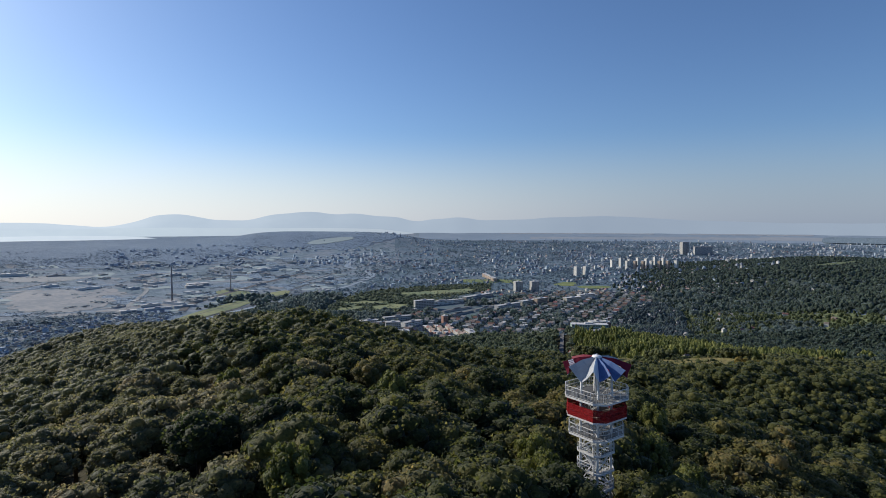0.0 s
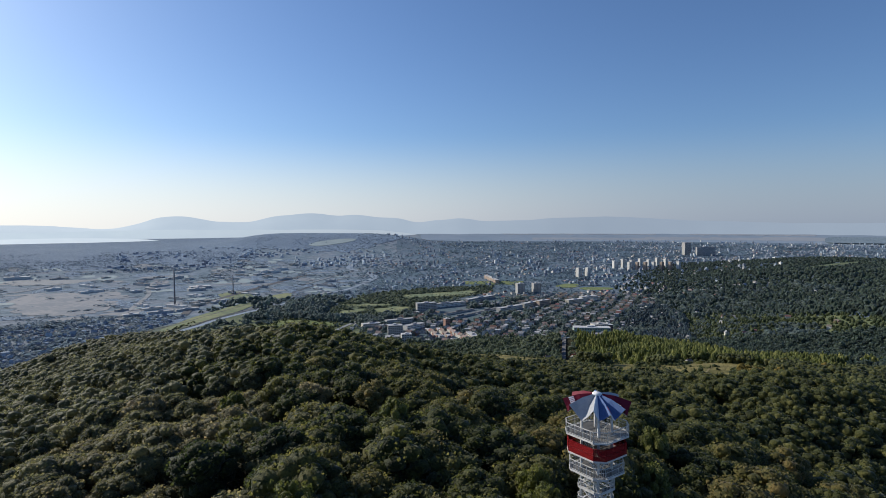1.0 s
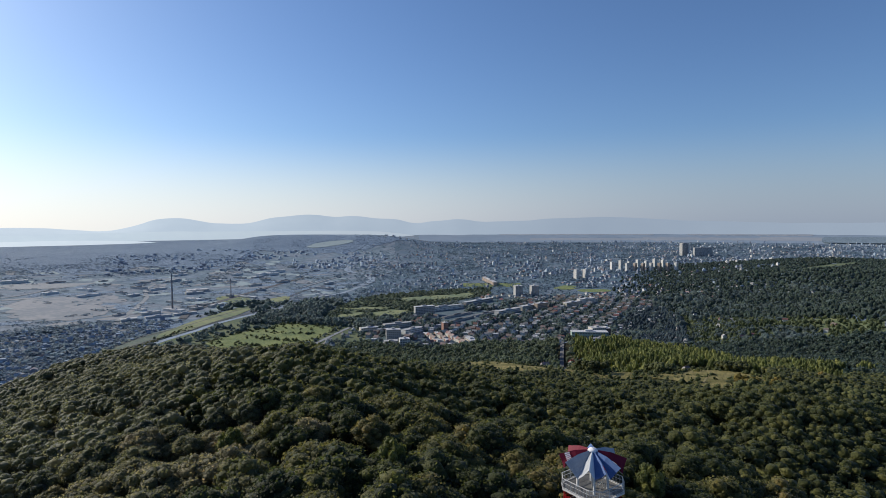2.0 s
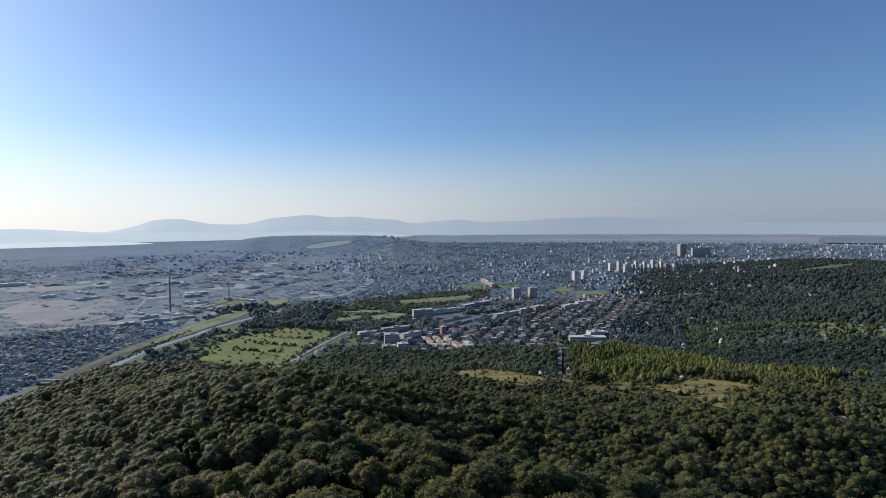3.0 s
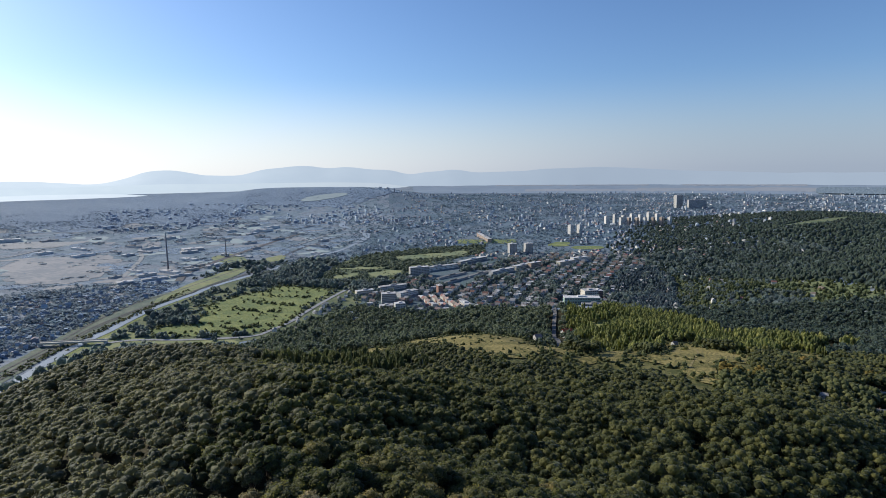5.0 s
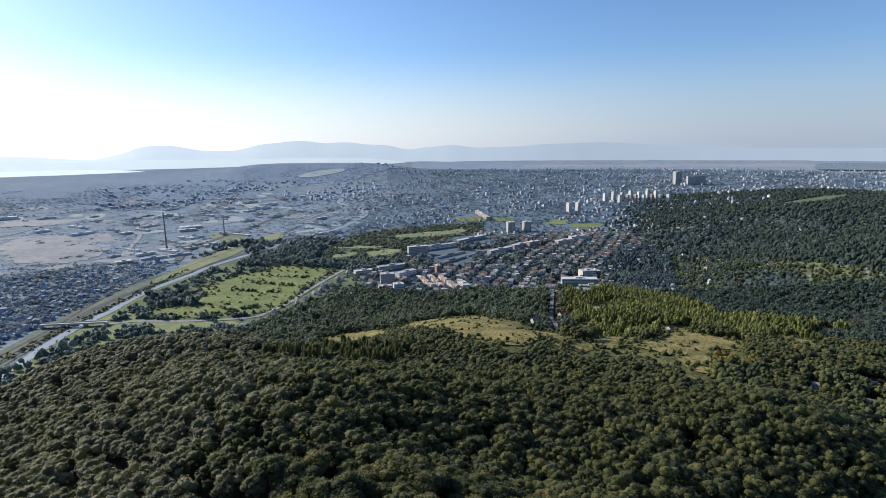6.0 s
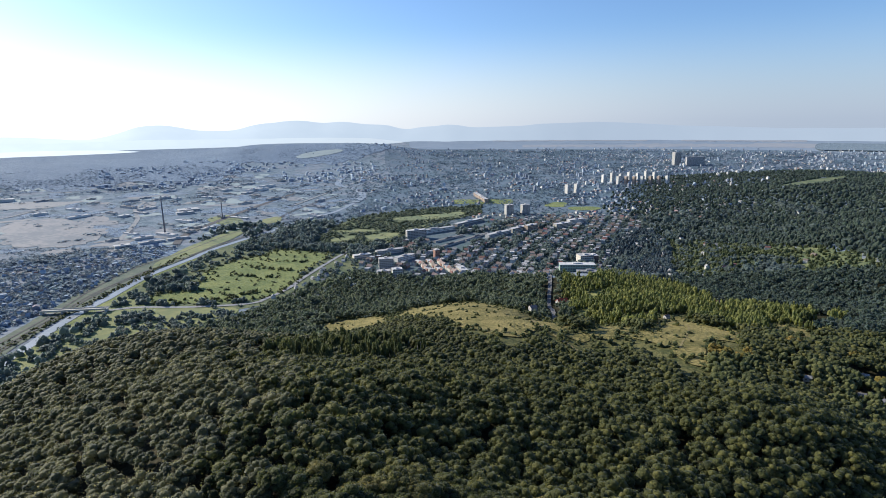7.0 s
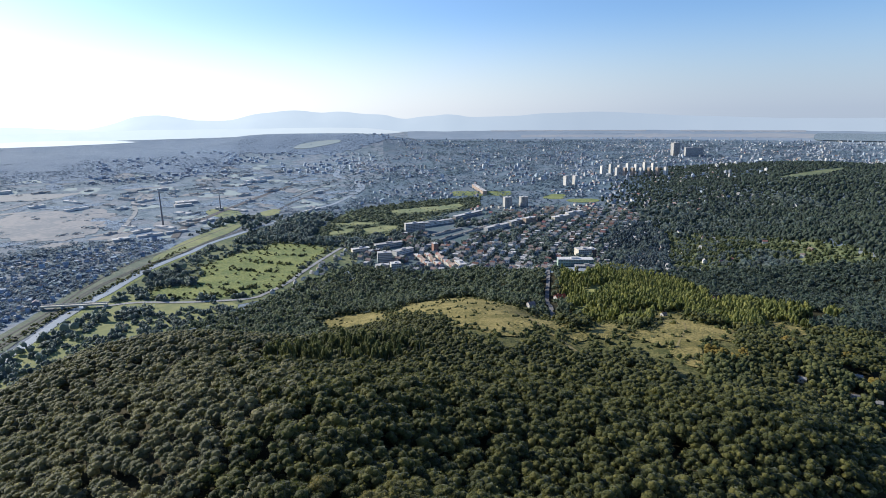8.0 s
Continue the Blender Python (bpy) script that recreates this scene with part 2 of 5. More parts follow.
    glass=material("dark_window_glass", (0.05, 0.06, 0.07), (0.09, 0.10, 0.11), 0.5, 0.15, spec=0.6),
    steel=material("white_painted_steel", (0.50, 0.50, 0.50), (0.66, 0.66, 0.65), 2.0, 0.45),
    deck=material("grey_steel_grating", (0.11, 0.11, 0.11), (0.17, 0.17, 0.17), 4.0, 0.6),
    red_panel=material("red_painted_mesh", (0.22, 0.010, 0.014), (0.30, 0.018, 0.020), 1.5, 0.5, clear=0.3),
    cloth_red=material("dark_red_canopy", (0.110, 0.010, 0.024), (0.170, 0.016, 0.036), 1.5, 0.6),
    cloth_bright=material("bright_red_canopy", (0.50, 0.05, 0.07), (0.60, 0.08, 0.10), 1.5, 0.6),
    cloth_slate=material("dark_grey_canopy", (0.09, 0.11, 0.14), (0.14, 0.16, 0.19), 1.5, 0.6),
    cloth_grey=material("grey_canopy", (0.30, 0.32, 0.35), (0.38, 0.40, 0.43), 1.5, 0.6),
    cloth_white=material("white_canopy", (0.72, 0.72, 0.74), (0.82, 0.82, 0.83), 1.5, 0.6),
    cloth_blue=material("blue_canopy", (0.060, 0.110, 0.250), (0.090, 0.150, 0.310), 1.5, 0.6),
    # distant ranges and fog: haze as a glowing colour
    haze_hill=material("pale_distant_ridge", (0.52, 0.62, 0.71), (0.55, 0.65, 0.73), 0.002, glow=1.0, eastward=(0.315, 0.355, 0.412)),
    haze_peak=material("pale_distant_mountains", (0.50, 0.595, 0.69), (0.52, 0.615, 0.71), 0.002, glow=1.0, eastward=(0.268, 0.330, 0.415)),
    # far walls, paled with haze blue
    hazed_wall=material("far_concrete", (0.245, 0.285, 0.345), (0.385, 0.420, 0.470), 0.05, island=0.4, dust=0.4),
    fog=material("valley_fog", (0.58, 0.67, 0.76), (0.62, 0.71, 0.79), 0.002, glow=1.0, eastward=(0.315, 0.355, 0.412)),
)


# ---- shapes ----
def mesh_of(name, verts, faces, mat, smooth=False):
    me = bpy.data.meshes.new(name)
    me.from_pydata([tuple(v) for v in verts], [], [tuple(f) for f in faces])
    me.materials.append(M[mat])
    if smooth:
        me.polygons.foreach_set("use_smooth", [True] * len(me.polygons))
    me.update()
    return me


def fast_mesh(name, verts, tris, mat, smooth=True):
    """A mesh from arrays of corners and triangles."""
    me = bpy.data.meshes.new(name)
    me.vertices.add(len(verts))
    me.vertices.foreach_set("co", np.ascontiguousarray(verts, dtype=np.float32).ravel())
    me.loops.add(3 * len(tris))
    me.loops.foreach_set("vertex_index", np.ascontiguousarray(tris, dtype=np.int32).ravel())
    me.polygons.add(len(tris))
    me.polygons.foreach_set("loop_start", np.arange(0, 3 * len(tris), 3, dtype=np.int32))
    me.polygons.foreach_set("use_smooth", np.full(len(tris), smooth, dtype=bool))
    me.materials.append(M[mat])
    me.update(calc_edges=True)
    return me


def part(name, me, parent, label=""):
    ob = new(name, me)
    ob.parent = parent
    return tagged(ob, label=label)


def thing(name, label, category, group="", at=(0, 0, 0), turn=0):
    ob = new(name)
    ob.empty_display_size = 0.5
    ob.matrix_basis = pose(*at, 0, 0, turn)
    return tagged(ob, label, category, group)


def structure(name, me, label, category):
    return tagged(new(name, me), label, category, kind="structure")


class Build:
    """Collects boxes, bars and prisms in one mesh."""

    def __init__(self):
        self.v, self.f = [], []

    def add(self, verts, faces):
        k = len(self.v)
        self.v += [tuple(v) for v in verts]
        self.f += [tuple(i + k for i in f) for f in faces]
        return self

    def box(self, x0, y0, z0, x1, y1, z1):
        v = [(x, y, z) for z in (z0, z1) for x, y in ((x0, y0), (x1, y0), (x1, y1), (x0, y1))]
        return self.add(v, [(3, 2, 1, 0), (4, 5, 6, 7), (0, 1, 5, 4), (1, 2, 6, 5), (2, 3, 7, 6), (3, 0, 4, 7)])

    def bar(self, p, q, w, h=None):
        """A square bar from p to q."""
        p, q = Vector(p), Vector(q)
        h = h or w
        d = (q - p).normalized()
        s = d.cross(Vector((0, 0, 1)))
        s = s.normalized() if s.length > 1e-4 else Vector((1, 0, 0))
        u = s.cross(d)
        v = [e + s * (i * w / 2) + u * (j * h / 2) for e in (p, q) for i, j in ((-1, -1), (1, -1), (1, 1), (-1, 1))]
        return self.add(v, [(3, 2, 1, 0), (4, 5, 6, 7), (0, 1, 5, 4), (1, 2, 6, 5), (2, 3, 7, 6), (3, 0, 4, 7)])

    def prism(self, outline, z0, z1):
        n = len(outline)
        v = [(x, y, z0) for x, y in outline] + [(x, y, z1) for x, y in outline]
        return self.add(v, [tuple(range(n - 1, -1, -1)), tuple(range(n, 2 * n))] + [(i, (i + 1) % n, (i + 1) % n + n, i + n) for i in range(n)])

    def tube(self, points, radii, sides=7):
        """A tapered tube along points."""
        rings = []
        for i, p in enumerate(points):
            p = Vector(p)
            d = (Vector(points[min(i + 1, len(points) - 1)]) - Vector(points[max(i - 1, 0)])).normalized()
            s = d.orthogonal().normalized()
            u = d.cross(s)
            rings.append([p + (s * math.cos(a) + u * math.sin(a)) * radii[i] for a in (2 * math.pi * k / sides for k in range(sides))])
        f = [(i * sides + k, i * sides + (k + 1) % sides, (i + 1) * sides + (k + 1) % sides, (i + 1) * sides + k) for i in range(len(points) - 1) for k in range(sides)]
        f += [tuple(range(sides - 1, -1, -1)), tuple(range((len(points) - 1) * sides, len(points) * sides))]
        return self.add([v for ring in rings for v in ring], f)

    def mesh(self, name, mat, smooth=False):
        return mesh_of(name, self.v, self.f, mat, smooth)


# ---- the lie of the land ----
# rounded hills: middle x, y, reach and height over the valley floor
HILLS = [(-115, 45, 236, 90), (16, 158, 46, -42), (-81, 184, 61, 16), (12, 156, 64, 44), (266, 303, 123, 18), (147, 194, 56, 23), (57, 342, 236, 75), (180, 688, 93, 29), (422, 540, 216, 28),
         (583, 203, 333, 71), (756, 782, 246, 58), (1388, 1285, 575, 66), (151, -254, 337, 99), (50, -36, 155, 29), (-194, 295, 120, 60), (1220, 497, 439, 56), (1359, 1974, 338, 34)]
FAR_CLEARING = [(-773, 3070), (-757, 3203), (-679, 3299), (-560, 3382), (-530, 3318), (-628, 3198), (-689, 3107)]
# knolls, spurs and hollows on them
KNOLLS = [(30, 510, 85, 13), (128, 490, 42, -19), (205, 540, 65, 12), (108, 345, 40, -10), (222, 425, 38, 4), (430, 575, 75, -13), (456, 838, 75, 11), (20, 168, 22, 6), (8, 600, 70, 8), (-56, 752, 70, -6), (60, 770, 75, 11), (-120, 265, 75, 4), (115, 163, 32, 4), (500, 765, 60, -12), (672, 1000, 150, -8), (148, 604, 36, -9), (980, 1540, 160, 16), (378, 960, 75, -13), (205, 768, 42, 8)]
FLOOR, BEND, LAST = -150.0, 2000.0, 2850.0


def shrink(d):
    """The far plain is drawn together, so that all of it lies within the lens's reach."""
    d = np.asarray(d, float)
    return np.where(d < BEND, d, BEND + LAST * (1 - np.exp(-np.maximum(d - BEND, 0) / LAST)))


def ground_z(x, y):
    x, y = np.asarray(x, float), np.asarray(y, float)
    r = np.minimum(np.hypot(x, y), 4800.0)
    true = np.where(r < BEND, np.maximum(r, 1.0), BEND - LAST * np.log(1 - np.clip((r - BEND) / LAST, 0, 0.9999)))
    z = np.where(r < BEND, FLOOR, 34 - r * (34 - FLOOR) / true)
    for a, b, s, k in HILLS + KNOLLS:
        z = z + k * np.exp(-((x - a) ** 2 + (y - b) ** 2) / s ** 2)
    az = np.degrees(np.arctan2(x, y))
    side = lambda lo, hi, soft: 1 / (1 + np.exp(-(az - lo) / soft)) / (1 + np.exp((az - hi) / soft))
    z = z + 48 * side(-100, -15, 3.5) * np.exp(-((r - 3050) / 560) ** 2)
    z = z + 84 * side(-21, -3.0, 1.5) * np.exp(-((r - 3650) / 420) ** 2)
    return z


def gz(x, y):
    return float(ground_z(x, y))


def inside(poly, x, y):
    """Which of the points lie inside the outline."""
    if isinstance(x, float):
        odd = False
        for (x0, y0), (x1, y1) in zip(poly, poly[1:] + poly[:1]):
            if (y0 > y) != (y1 > y) and x < (x1 - x0) * (y - y0) / (y1 - y0) + x0:
                odd = not odd
        return odd
    x, y = np.asarray(x, float), np.asarray(y, float)
    hit = np.zeros(x.shape, bool)
    for (x0, y0), (x1, y1) in zip(poly, poly[1:] + poly[:1]):
        if y0 != y1:
            hit ^= ((y0 > y) != (y1 > y)) & (x < (x1 - x0) * (y - y0) / (y1 - y0) + x0)
    return hit


WOOD_FLOOR = [(-300, -260), (-330, 100), (-300, 330), (-330, 480), (-260, 560), (-180, 700), (-110, 850), (-50, 810), (40, 790), (110, 745), (150, 700), (230, 700), (330, 700), (440, 660), (600, 560), (620, 100), (600, -260)]
CITY_FLOOR = [(-240, 1480), (-230, 1800), (-180, 2400), (-280, 3300), (-300, 4100), (600, 4200), (1500, 3900), (2300, 3400), (2400, 2600), (1500, 2200), (900, 1900), (700, 1600), (560, 1420), (300, 1480)]
TOWN_FLOOR = [(-160, 870), (-150, 1000), (-230, 1150), (-240, 1500), (-230, 1800), (-180, 2400), (-280, 3300), (-300, 4100), (600, 4200), (1500, 3900), (2300, 3400), (2400, 2600), (1500, 2200), (900, 1900), (700, 1600), (520, 1300), (460, 1150), (340, 800), (250, 760), (150, 730), (40, 810)]
GROVE_FLOOR = [(165, 660), (241, 760), (298, 750), (335, 639), (330, 520), (240, 440), (185, 490), (141, 510)]
GARDEN = [(470, 1135), (547, 963), (600, 760), (560, 600), (422, 690), (341, 728), (380, 900)]


def ground_sheet():
    rings = np.concatenate([[0], np.geomspace(12, 4880, 250)])
    n = 360
    a = np.linspace(0, 2 * np.pi, n, endpoint=False)
    x, y = np.outer(rings, np.sin(a)), np.outer(rings, np.cos(a))
    z = ground_z(x, y)
    k = np.arange(len(rings) - 1)[:, None] * n
    i, j = np.arange(n)[None], (np.arange(n)[None] + 1) % n
    p, q, s, t = k + i, k + j, k + n + j, k + n + i
    tris = np.concatenate([np.stack([p, t, s], -1).reshape(-1, 3), np.stack([p, s, q], -1).reshape(-1, 3)])
    v = np.stack([x, y, z], -1).reshape(-1, 3)
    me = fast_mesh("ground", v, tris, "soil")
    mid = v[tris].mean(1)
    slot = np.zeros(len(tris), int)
    # valley and town ground colours have haze painted in
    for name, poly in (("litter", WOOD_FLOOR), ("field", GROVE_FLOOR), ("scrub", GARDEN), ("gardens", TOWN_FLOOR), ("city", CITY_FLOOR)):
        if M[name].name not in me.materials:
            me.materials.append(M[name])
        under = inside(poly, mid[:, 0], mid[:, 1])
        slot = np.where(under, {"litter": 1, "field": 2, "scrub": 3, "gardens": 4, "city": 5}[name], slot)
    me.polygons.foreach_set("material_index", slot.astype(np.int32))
    return me


def blur_outline(poly, steps=3):
    """Rounds an outline off by cutting its corners."""
    for _ in range(steps):
        poly = [tuple(np.array(p) * w + np.array(q) * (1 - w)) for p, q in zip(poly, poly[1:] + poly[:1]) for w in (0.75, 0.25)]
    return poly


def patch(name, poly, mat, label, category, lift=0.5, step=12.0, ragged=1.0):
    """A piece of ground cover that follows the ground inside an outline with a ragged edge."""
    poly = blur_outline([(float(a), float(b)) for a, b in poly], 3 if ragged > 1 else 2)
    bm = bmesh.new()
    ring = [bm.verts.new((a + 4 * ragged * noise.noise((a * 0.05, b * 0.05, 3)), b + 6 * ragged * noise.noise((a * 0.05, b * 0.05, 9)), 0)) for a, b in poly]
    bm.faces.new(ring)
    xs, ys = [p[0] for p in poly], [p[1] for p in poly]
    for axis, lo, hi in ((0, min(xs), max(xs)), (1, min(ys), max(ys))):
        c = lo + step
        while c < hi:
            co, no = ((c, 0, 0), (1, 0, 0)) if axis == 0 else ((0, c, 0), (0, 1, 0))
            bmesh.ops.bisect_plane(bm, geom=bm.verts[:] + bm.edges[:] + bm.faces[:], plane_co=co, plane_no=no)
            c += step
    for v in bm.verts:
        v.co.z = gz(v.co.x, v.co.y) + lift
    if lift >= 1.0 and step >= 30:
        rim_edges = [e for e in bm.edges if e.is_boundary]
        low = bmesh.ops.extrude_edge_only(bm, edges=rim_edges)["geom"]
        for v in low:
            if isinstance(v, bmesh.types.BMVert):
                v.co.z -= lift + 0.3
    bmesh.ops.triangulate(bm, faces=bm.faces[:])
    bmesh.ops.recalc_face_normals(bm, faces=bm.faces[:])
    if sum(f.normal.z for f in bm.faces) < 0:
        bmesh.ops.reverse_faces(bm, faces=bm.faces[:])
    me = bpy.data.meshes.new(name)
    bm.to_mesh(me)
    bm.free()
    me.materials.append(M[mat])
    return structure(name, me, label, category)


def ribbon(name, line, width, mat, label, category, lift=0.8, step=10.0):
    """A road, river or track of even width along a line."""
    pts = [Vector((*p, 0)) for p in line]
    fine = []
    for i in range(len(pts) - 1):
        a, b, c, d = pts[max(i - 1, 0)], pts[i], pts[i + 1], pts[min(i + 2, len(pts) - 1)]
        n = max(2, int((c - b).length / step))
        for k in range(n):
            t = k / n
            fine.append(0.5 * (2 * b + (c - a) * t + (2 * a - 5 * b + 4 * c - d) * t ** 2 + (3 * b - a - 3 * c + d) * t ** 3))
    fine.append(pts[-1])
    v, f = [], []
    for i, p in enumerate(fine):
        d = (fine[min(i + 1, len(fine) - 1)] - fine[max(i - 1, 0)]).normalized()
        s = Vector((d.y, -d.x, 0))
        for e in (-0.5, 0.5):
            q = p + s * (width * e)
            v.append((q.x, q.y, gz(q.x, q.y) + lift))
        if i:
            f.append((2 * i - 2, 2 * i - 1, 2 * i + 1, 2 * i))
    return structure(name, mesh_of(name, v, f, mat), label, category)


# ---- trees ----
def ico(level):
    bm = bmesh.new()
    bmesh.ops.create_icosphere(bm, subdivisions=level, radius=1.0)
    v = np.array([p.co[:] for p in bm.verts])
    f = np.array([[p.index for p in q.verts] for q in bm.faces])
    bm.free()
    return v, f


ICO1, ICO2 = ico(1), ico(2)
rng = np.random.default_rng(7)


def crown(lobes, lobe_ico, leaves, leaf, tall=0.8, reach=0.42, core=0.86, proud=0.0):
    """A crown about 1 in radius, its foot at 0: bulging lobes of foliage with sprays of leaves standing out of them."""
    ga = math.pi * (3 - math.sqrt(5))
    cen, rad = [], []
    for i in range(lobes):
        h = 1 - 1.75 * (i + 0.5) / lobes
        w = math.sqrt(max(0, 1 - h * h))
        a = ga * i + rng.uniform(-0.35, 0.35)
        k = rng.uniform(0.5, 0.72)
        cen.append((k * w * math.cos(a), k * w * math.sin(a), tall * (h * k + 0.8)))
        rad.append(reach * rng.uniform(0.72, 1.15))
    cen, rad = np.array(cen), np.array(rad)
    V, F, k = [], [], 0
    iv, jf = lobe_ico
    for c, r in zip(cen, rad):
        if not core:
            break
        v = iv * (r * (core - 0.1 + 0.42 * rng.random((len(iv), 1)))) * (1, 1, 0.85) + c
        V.append(v)
        F.append(jf + k)
        k += len(v)
    if leaves:
        which = rng.choice(lobes, leaves * 3, p=rad ** 2 / (rad ** 2).sum())
        d = rng.normal(size=(leaves * 3, 3))
        d[:, 2] += 0.45
        d /= np.linalg.norm(d, axis=1)[:, None]
        p = cen[which] + d * (rad[which] * rng.uniform(0.9 + proud, 1.12 + proud, leaves * 3))[:, None] * (1, 1, 0.85)
        far = np.linalg.norm((p[:, None] - cen[None]) / (1, 1, 0.85), axis=2) / rad[None]
        far[np.arange(len(p)), which] = 9
        keep = np.where(far.min(1) > 0.93)[0][:leaves]
        p, d = p[keep], d[keep]
        nrm = d + rng.normal(scale=0.8, size=d.shape)
        nrm /= np.linalg.norm(nrm, axis=1)[:, None]
        s = np.cross(nrm, rng.normal(size=d.shape))
        s /= np.linalg.norm(s, axis=1)[:, None]
        u = np.cross(nrm, s)
        size = leaf * rng.uniform(0.55, 1.3, (len(p), 1))
        quad = np.stack([p - s * size, p - u * size * 0.75 + nrm * size * 0.3, p + s * size, p + u * size * 0.75 + nrm * size * 0.3], 1)
        V.append(quad.reshape(-1, 3))
        b = k + 4 * np.arange(len(p))[:, None]
        F += [b + [[0, 1, 2]], b + [[0, 2, 3]]]
    return np.concatenate(V), np.concatenate(F)


def spread_copies(name, models, spots, mat, base=0.0, smooth=True):
    """One mesh of many copies; a spot is x, y, z, width, height, turn."""
    V, F, k = [], [], 0
    for i, (x, y, z, w, h, a) in enumerate(spots):
        v, f = models[i % len(models)]
        c, s = math.cos(a), math.sin(a)
        V.append(np.stack([(v[:, 0] * c - v[:, 1] * s) * w + x, (v[:, 0] * s + v[:, 1] * c) * w + y, v[:, 2] * h + z + base], 1))
        F.append(f + k)
        k += len(v)
    return fast_mesh(name, np.concatenate(V), np.concatenate(F), mat, smooth)


# ---- the land ----
structure("ground", ground_sheet(), "broad valley floor and wooded hills reaching the horizon", "ground")

MEADOW = [(-425, 770), (-399, 782), (-356, 799), (-392, 824), (-368, 850), (-395, 894), (-379, 940), (-360, 986), (-336, 1005), (-310, 1067), (-274, 1056), (-225, 1034), (-190, 1018), (-210, 956), (-221, 874), (-224, 796), (-236, 766), (-262, 743), (-290, 734), (-345, 733), (-394, 738)]
HILL_MEADOW = [(-46, 627), (-20, 653), (9, 661), (44, 655), (64, 607), (79, 551), (96, 525), (110, 500), (104, 429), (106, 400), (116, 384), (108, 372), (98, 380), (87, 402), (80, 409), (75, 388), (60, 372), (48, 367), (39, 378), (34, 396), (21, 410), (15, 432), (12, 461), (-4, 492), (-24, 517), (-47, 557)]
SIDE_MEADOW = [(-138, 606), (-121, 623), (-88, 628), (-52, 615), (-32, 552), (-46, 536), (-63, 533), (-88, 540), (-117, 567)]
RIGHT_MEADOW = [(142, 386), (163, 401), (184, 424), (200, 471), (224, 488), (240, 492), (222, 448), (214, 414), (236, 407), (228, 375), (213, 358), (202, 366), (187, 351), (174, 331), (168, 305), (160, 300), (152, 305), (153, 317), (160, 343), (152, 363)]
SMALL_MEADOW = [(150, 488), (170, 474), (158, 424), (157, 398), (138, 378), (122, 376), (113, 386), (132, 430)]
STRIP_MEADOW = [(300, 466), (313, 446), (312, 412), (284, 390), (279, 406), (285, 437)]
RIDGE_MEADOW = [(1002, 1605), (1132, 1721), (1314, 1776), (1345, 1762), (1204, 1665), (1042, 1566)]
OPEN = [MEADOW, HILL_MEADOW, SIDE_MEADOW, RIGHT_MEADOW, SMALL_MEADOW, STRIP_MEADOW, RIDGE_MEADOW]
patch("meadow_1", MEADOW, "meadow", "bright green pasture dotted with bushes beside the river", "meadow", step=25)
for i, poly in enumerate((HILL_MEADOW, SIDE_MEADOW, RIGHT_MEADOW, SMALL_MEADOW, STRIP_MEADOW)):
    patch("meadow_%d" % (i + 2), poly, "drygrass", "dry yellow-green hillside meadow among the woods", "meadow", 1.0, 10)
patch("meadow_7", RIDGE_MEADOW, "scrub", "long grassy clearing on a wooded ridge", "meadow", 2.0, 25)
UNDERGROWTH = [(-165, 600), (-110, 520), (-40, 470), (0, 400), (30, 335), (70, 325), (110, 330), (135, 290), (150, 262), (172, 268), (215, 320), (260, 362), (330, 420), (322, 480), (260, 520), (170, 515), (112, 545), (60, 685), (-40, 672), (-140, 645)]
patch("undergrowth_1", UNDERGROWTH, "under", "rough grass and scrub round the hillside meadows", "meadow", 0.4, 14)
patch("field_1", [(-1128, 1433), (-1070, 1477), (-971, 1485), (-754, 1285), (-727, 1132), (-822, 1118), (-905, 1137)], "brown", "bare brown waste ground beside the factories", "field", 0.6, 40, 6.0)
SCRUB = [(-243, 1093), (-246, 1340), (-178, 1475), (-10, 1575), (141, 1623), (127, 1462), (-9, 1321), (-74, 1135), (-143, 1072)]
patch("field_11", SCRUB, "scrub", "olive scrubland and allotments in the valley", "field", 0.55, 30)
FIELDS = [[(-499, 925), (-509, 1040), (-497, 1171), (-472, 1314), (-445, 1279), (-434, 1200), (-461, 1083), (-472, 939)],
          [(-159, 1200), (-83, 1231), (-80, 1175), (-140, 1139)],
          [(-113, 1423), (-10, 1468), (77, 1516), (85, 1461), (-9, 1397), (-95, 1372)],
          [(-459, 1394), (-424, 1487), (-387, 1415), (-414, 1347)],
          [(-263, 1249), (-168, 1270), (-100, 1253), (-163, 1235)], [(-227, 1162), (-178, 1201), (-169, 1165), (-215, 1128)]]
patch("field_2", FIELDS[0], "field", "yellowish grass strip along the railway", "field", 0.8, 30)
patch("field_3", FIELDS[1], "field", "yellow-green allotment field in the valley", "field", 0.9, 30)
patch("field_4", FIELDS[2], "field", "yellow-green fallow field in the valley", "field", 0.9, 30)
patch("field_12", FIELDS[3], "field", "small pale green field by the railway", "field", 0.9, 30)
patch("field_13", FIELDS[4], "field", "narrow yellow-green strip field in the valley", "field", 0.9, 30)
patch("field_15", FIELDS[5], "field", "small yellow-green allotment field in the valley", "field", 0.9, 30)
patch("field_5", [(-95, 882), (-73, 890), (-65, 862), (-91, 853)], "meadow", "small bright green school playing field", "field", 0.8, 10)
SPORTS = [[(312, 1589), (371, 1671), (401, 1653), (387, 1563), (337, 1554)], [(380, 1564), (470, 1546), (460, 1482), (371, 1492)]]
patch("field_6", SPORTS[0], "meadow", "green sports ground in the town", "field", 0.8, 25)
patch("field_14", SPORTS[1], "meadow", "green training pitch in the town", "field", 0.8, 25)


def polar(az, d):
    """The place at a bearing and a distance, drawn together far off."""
    r = float(shrink(d))
    return r * math.sin(radians(az)), r * math.cos(radians(az)), r / d


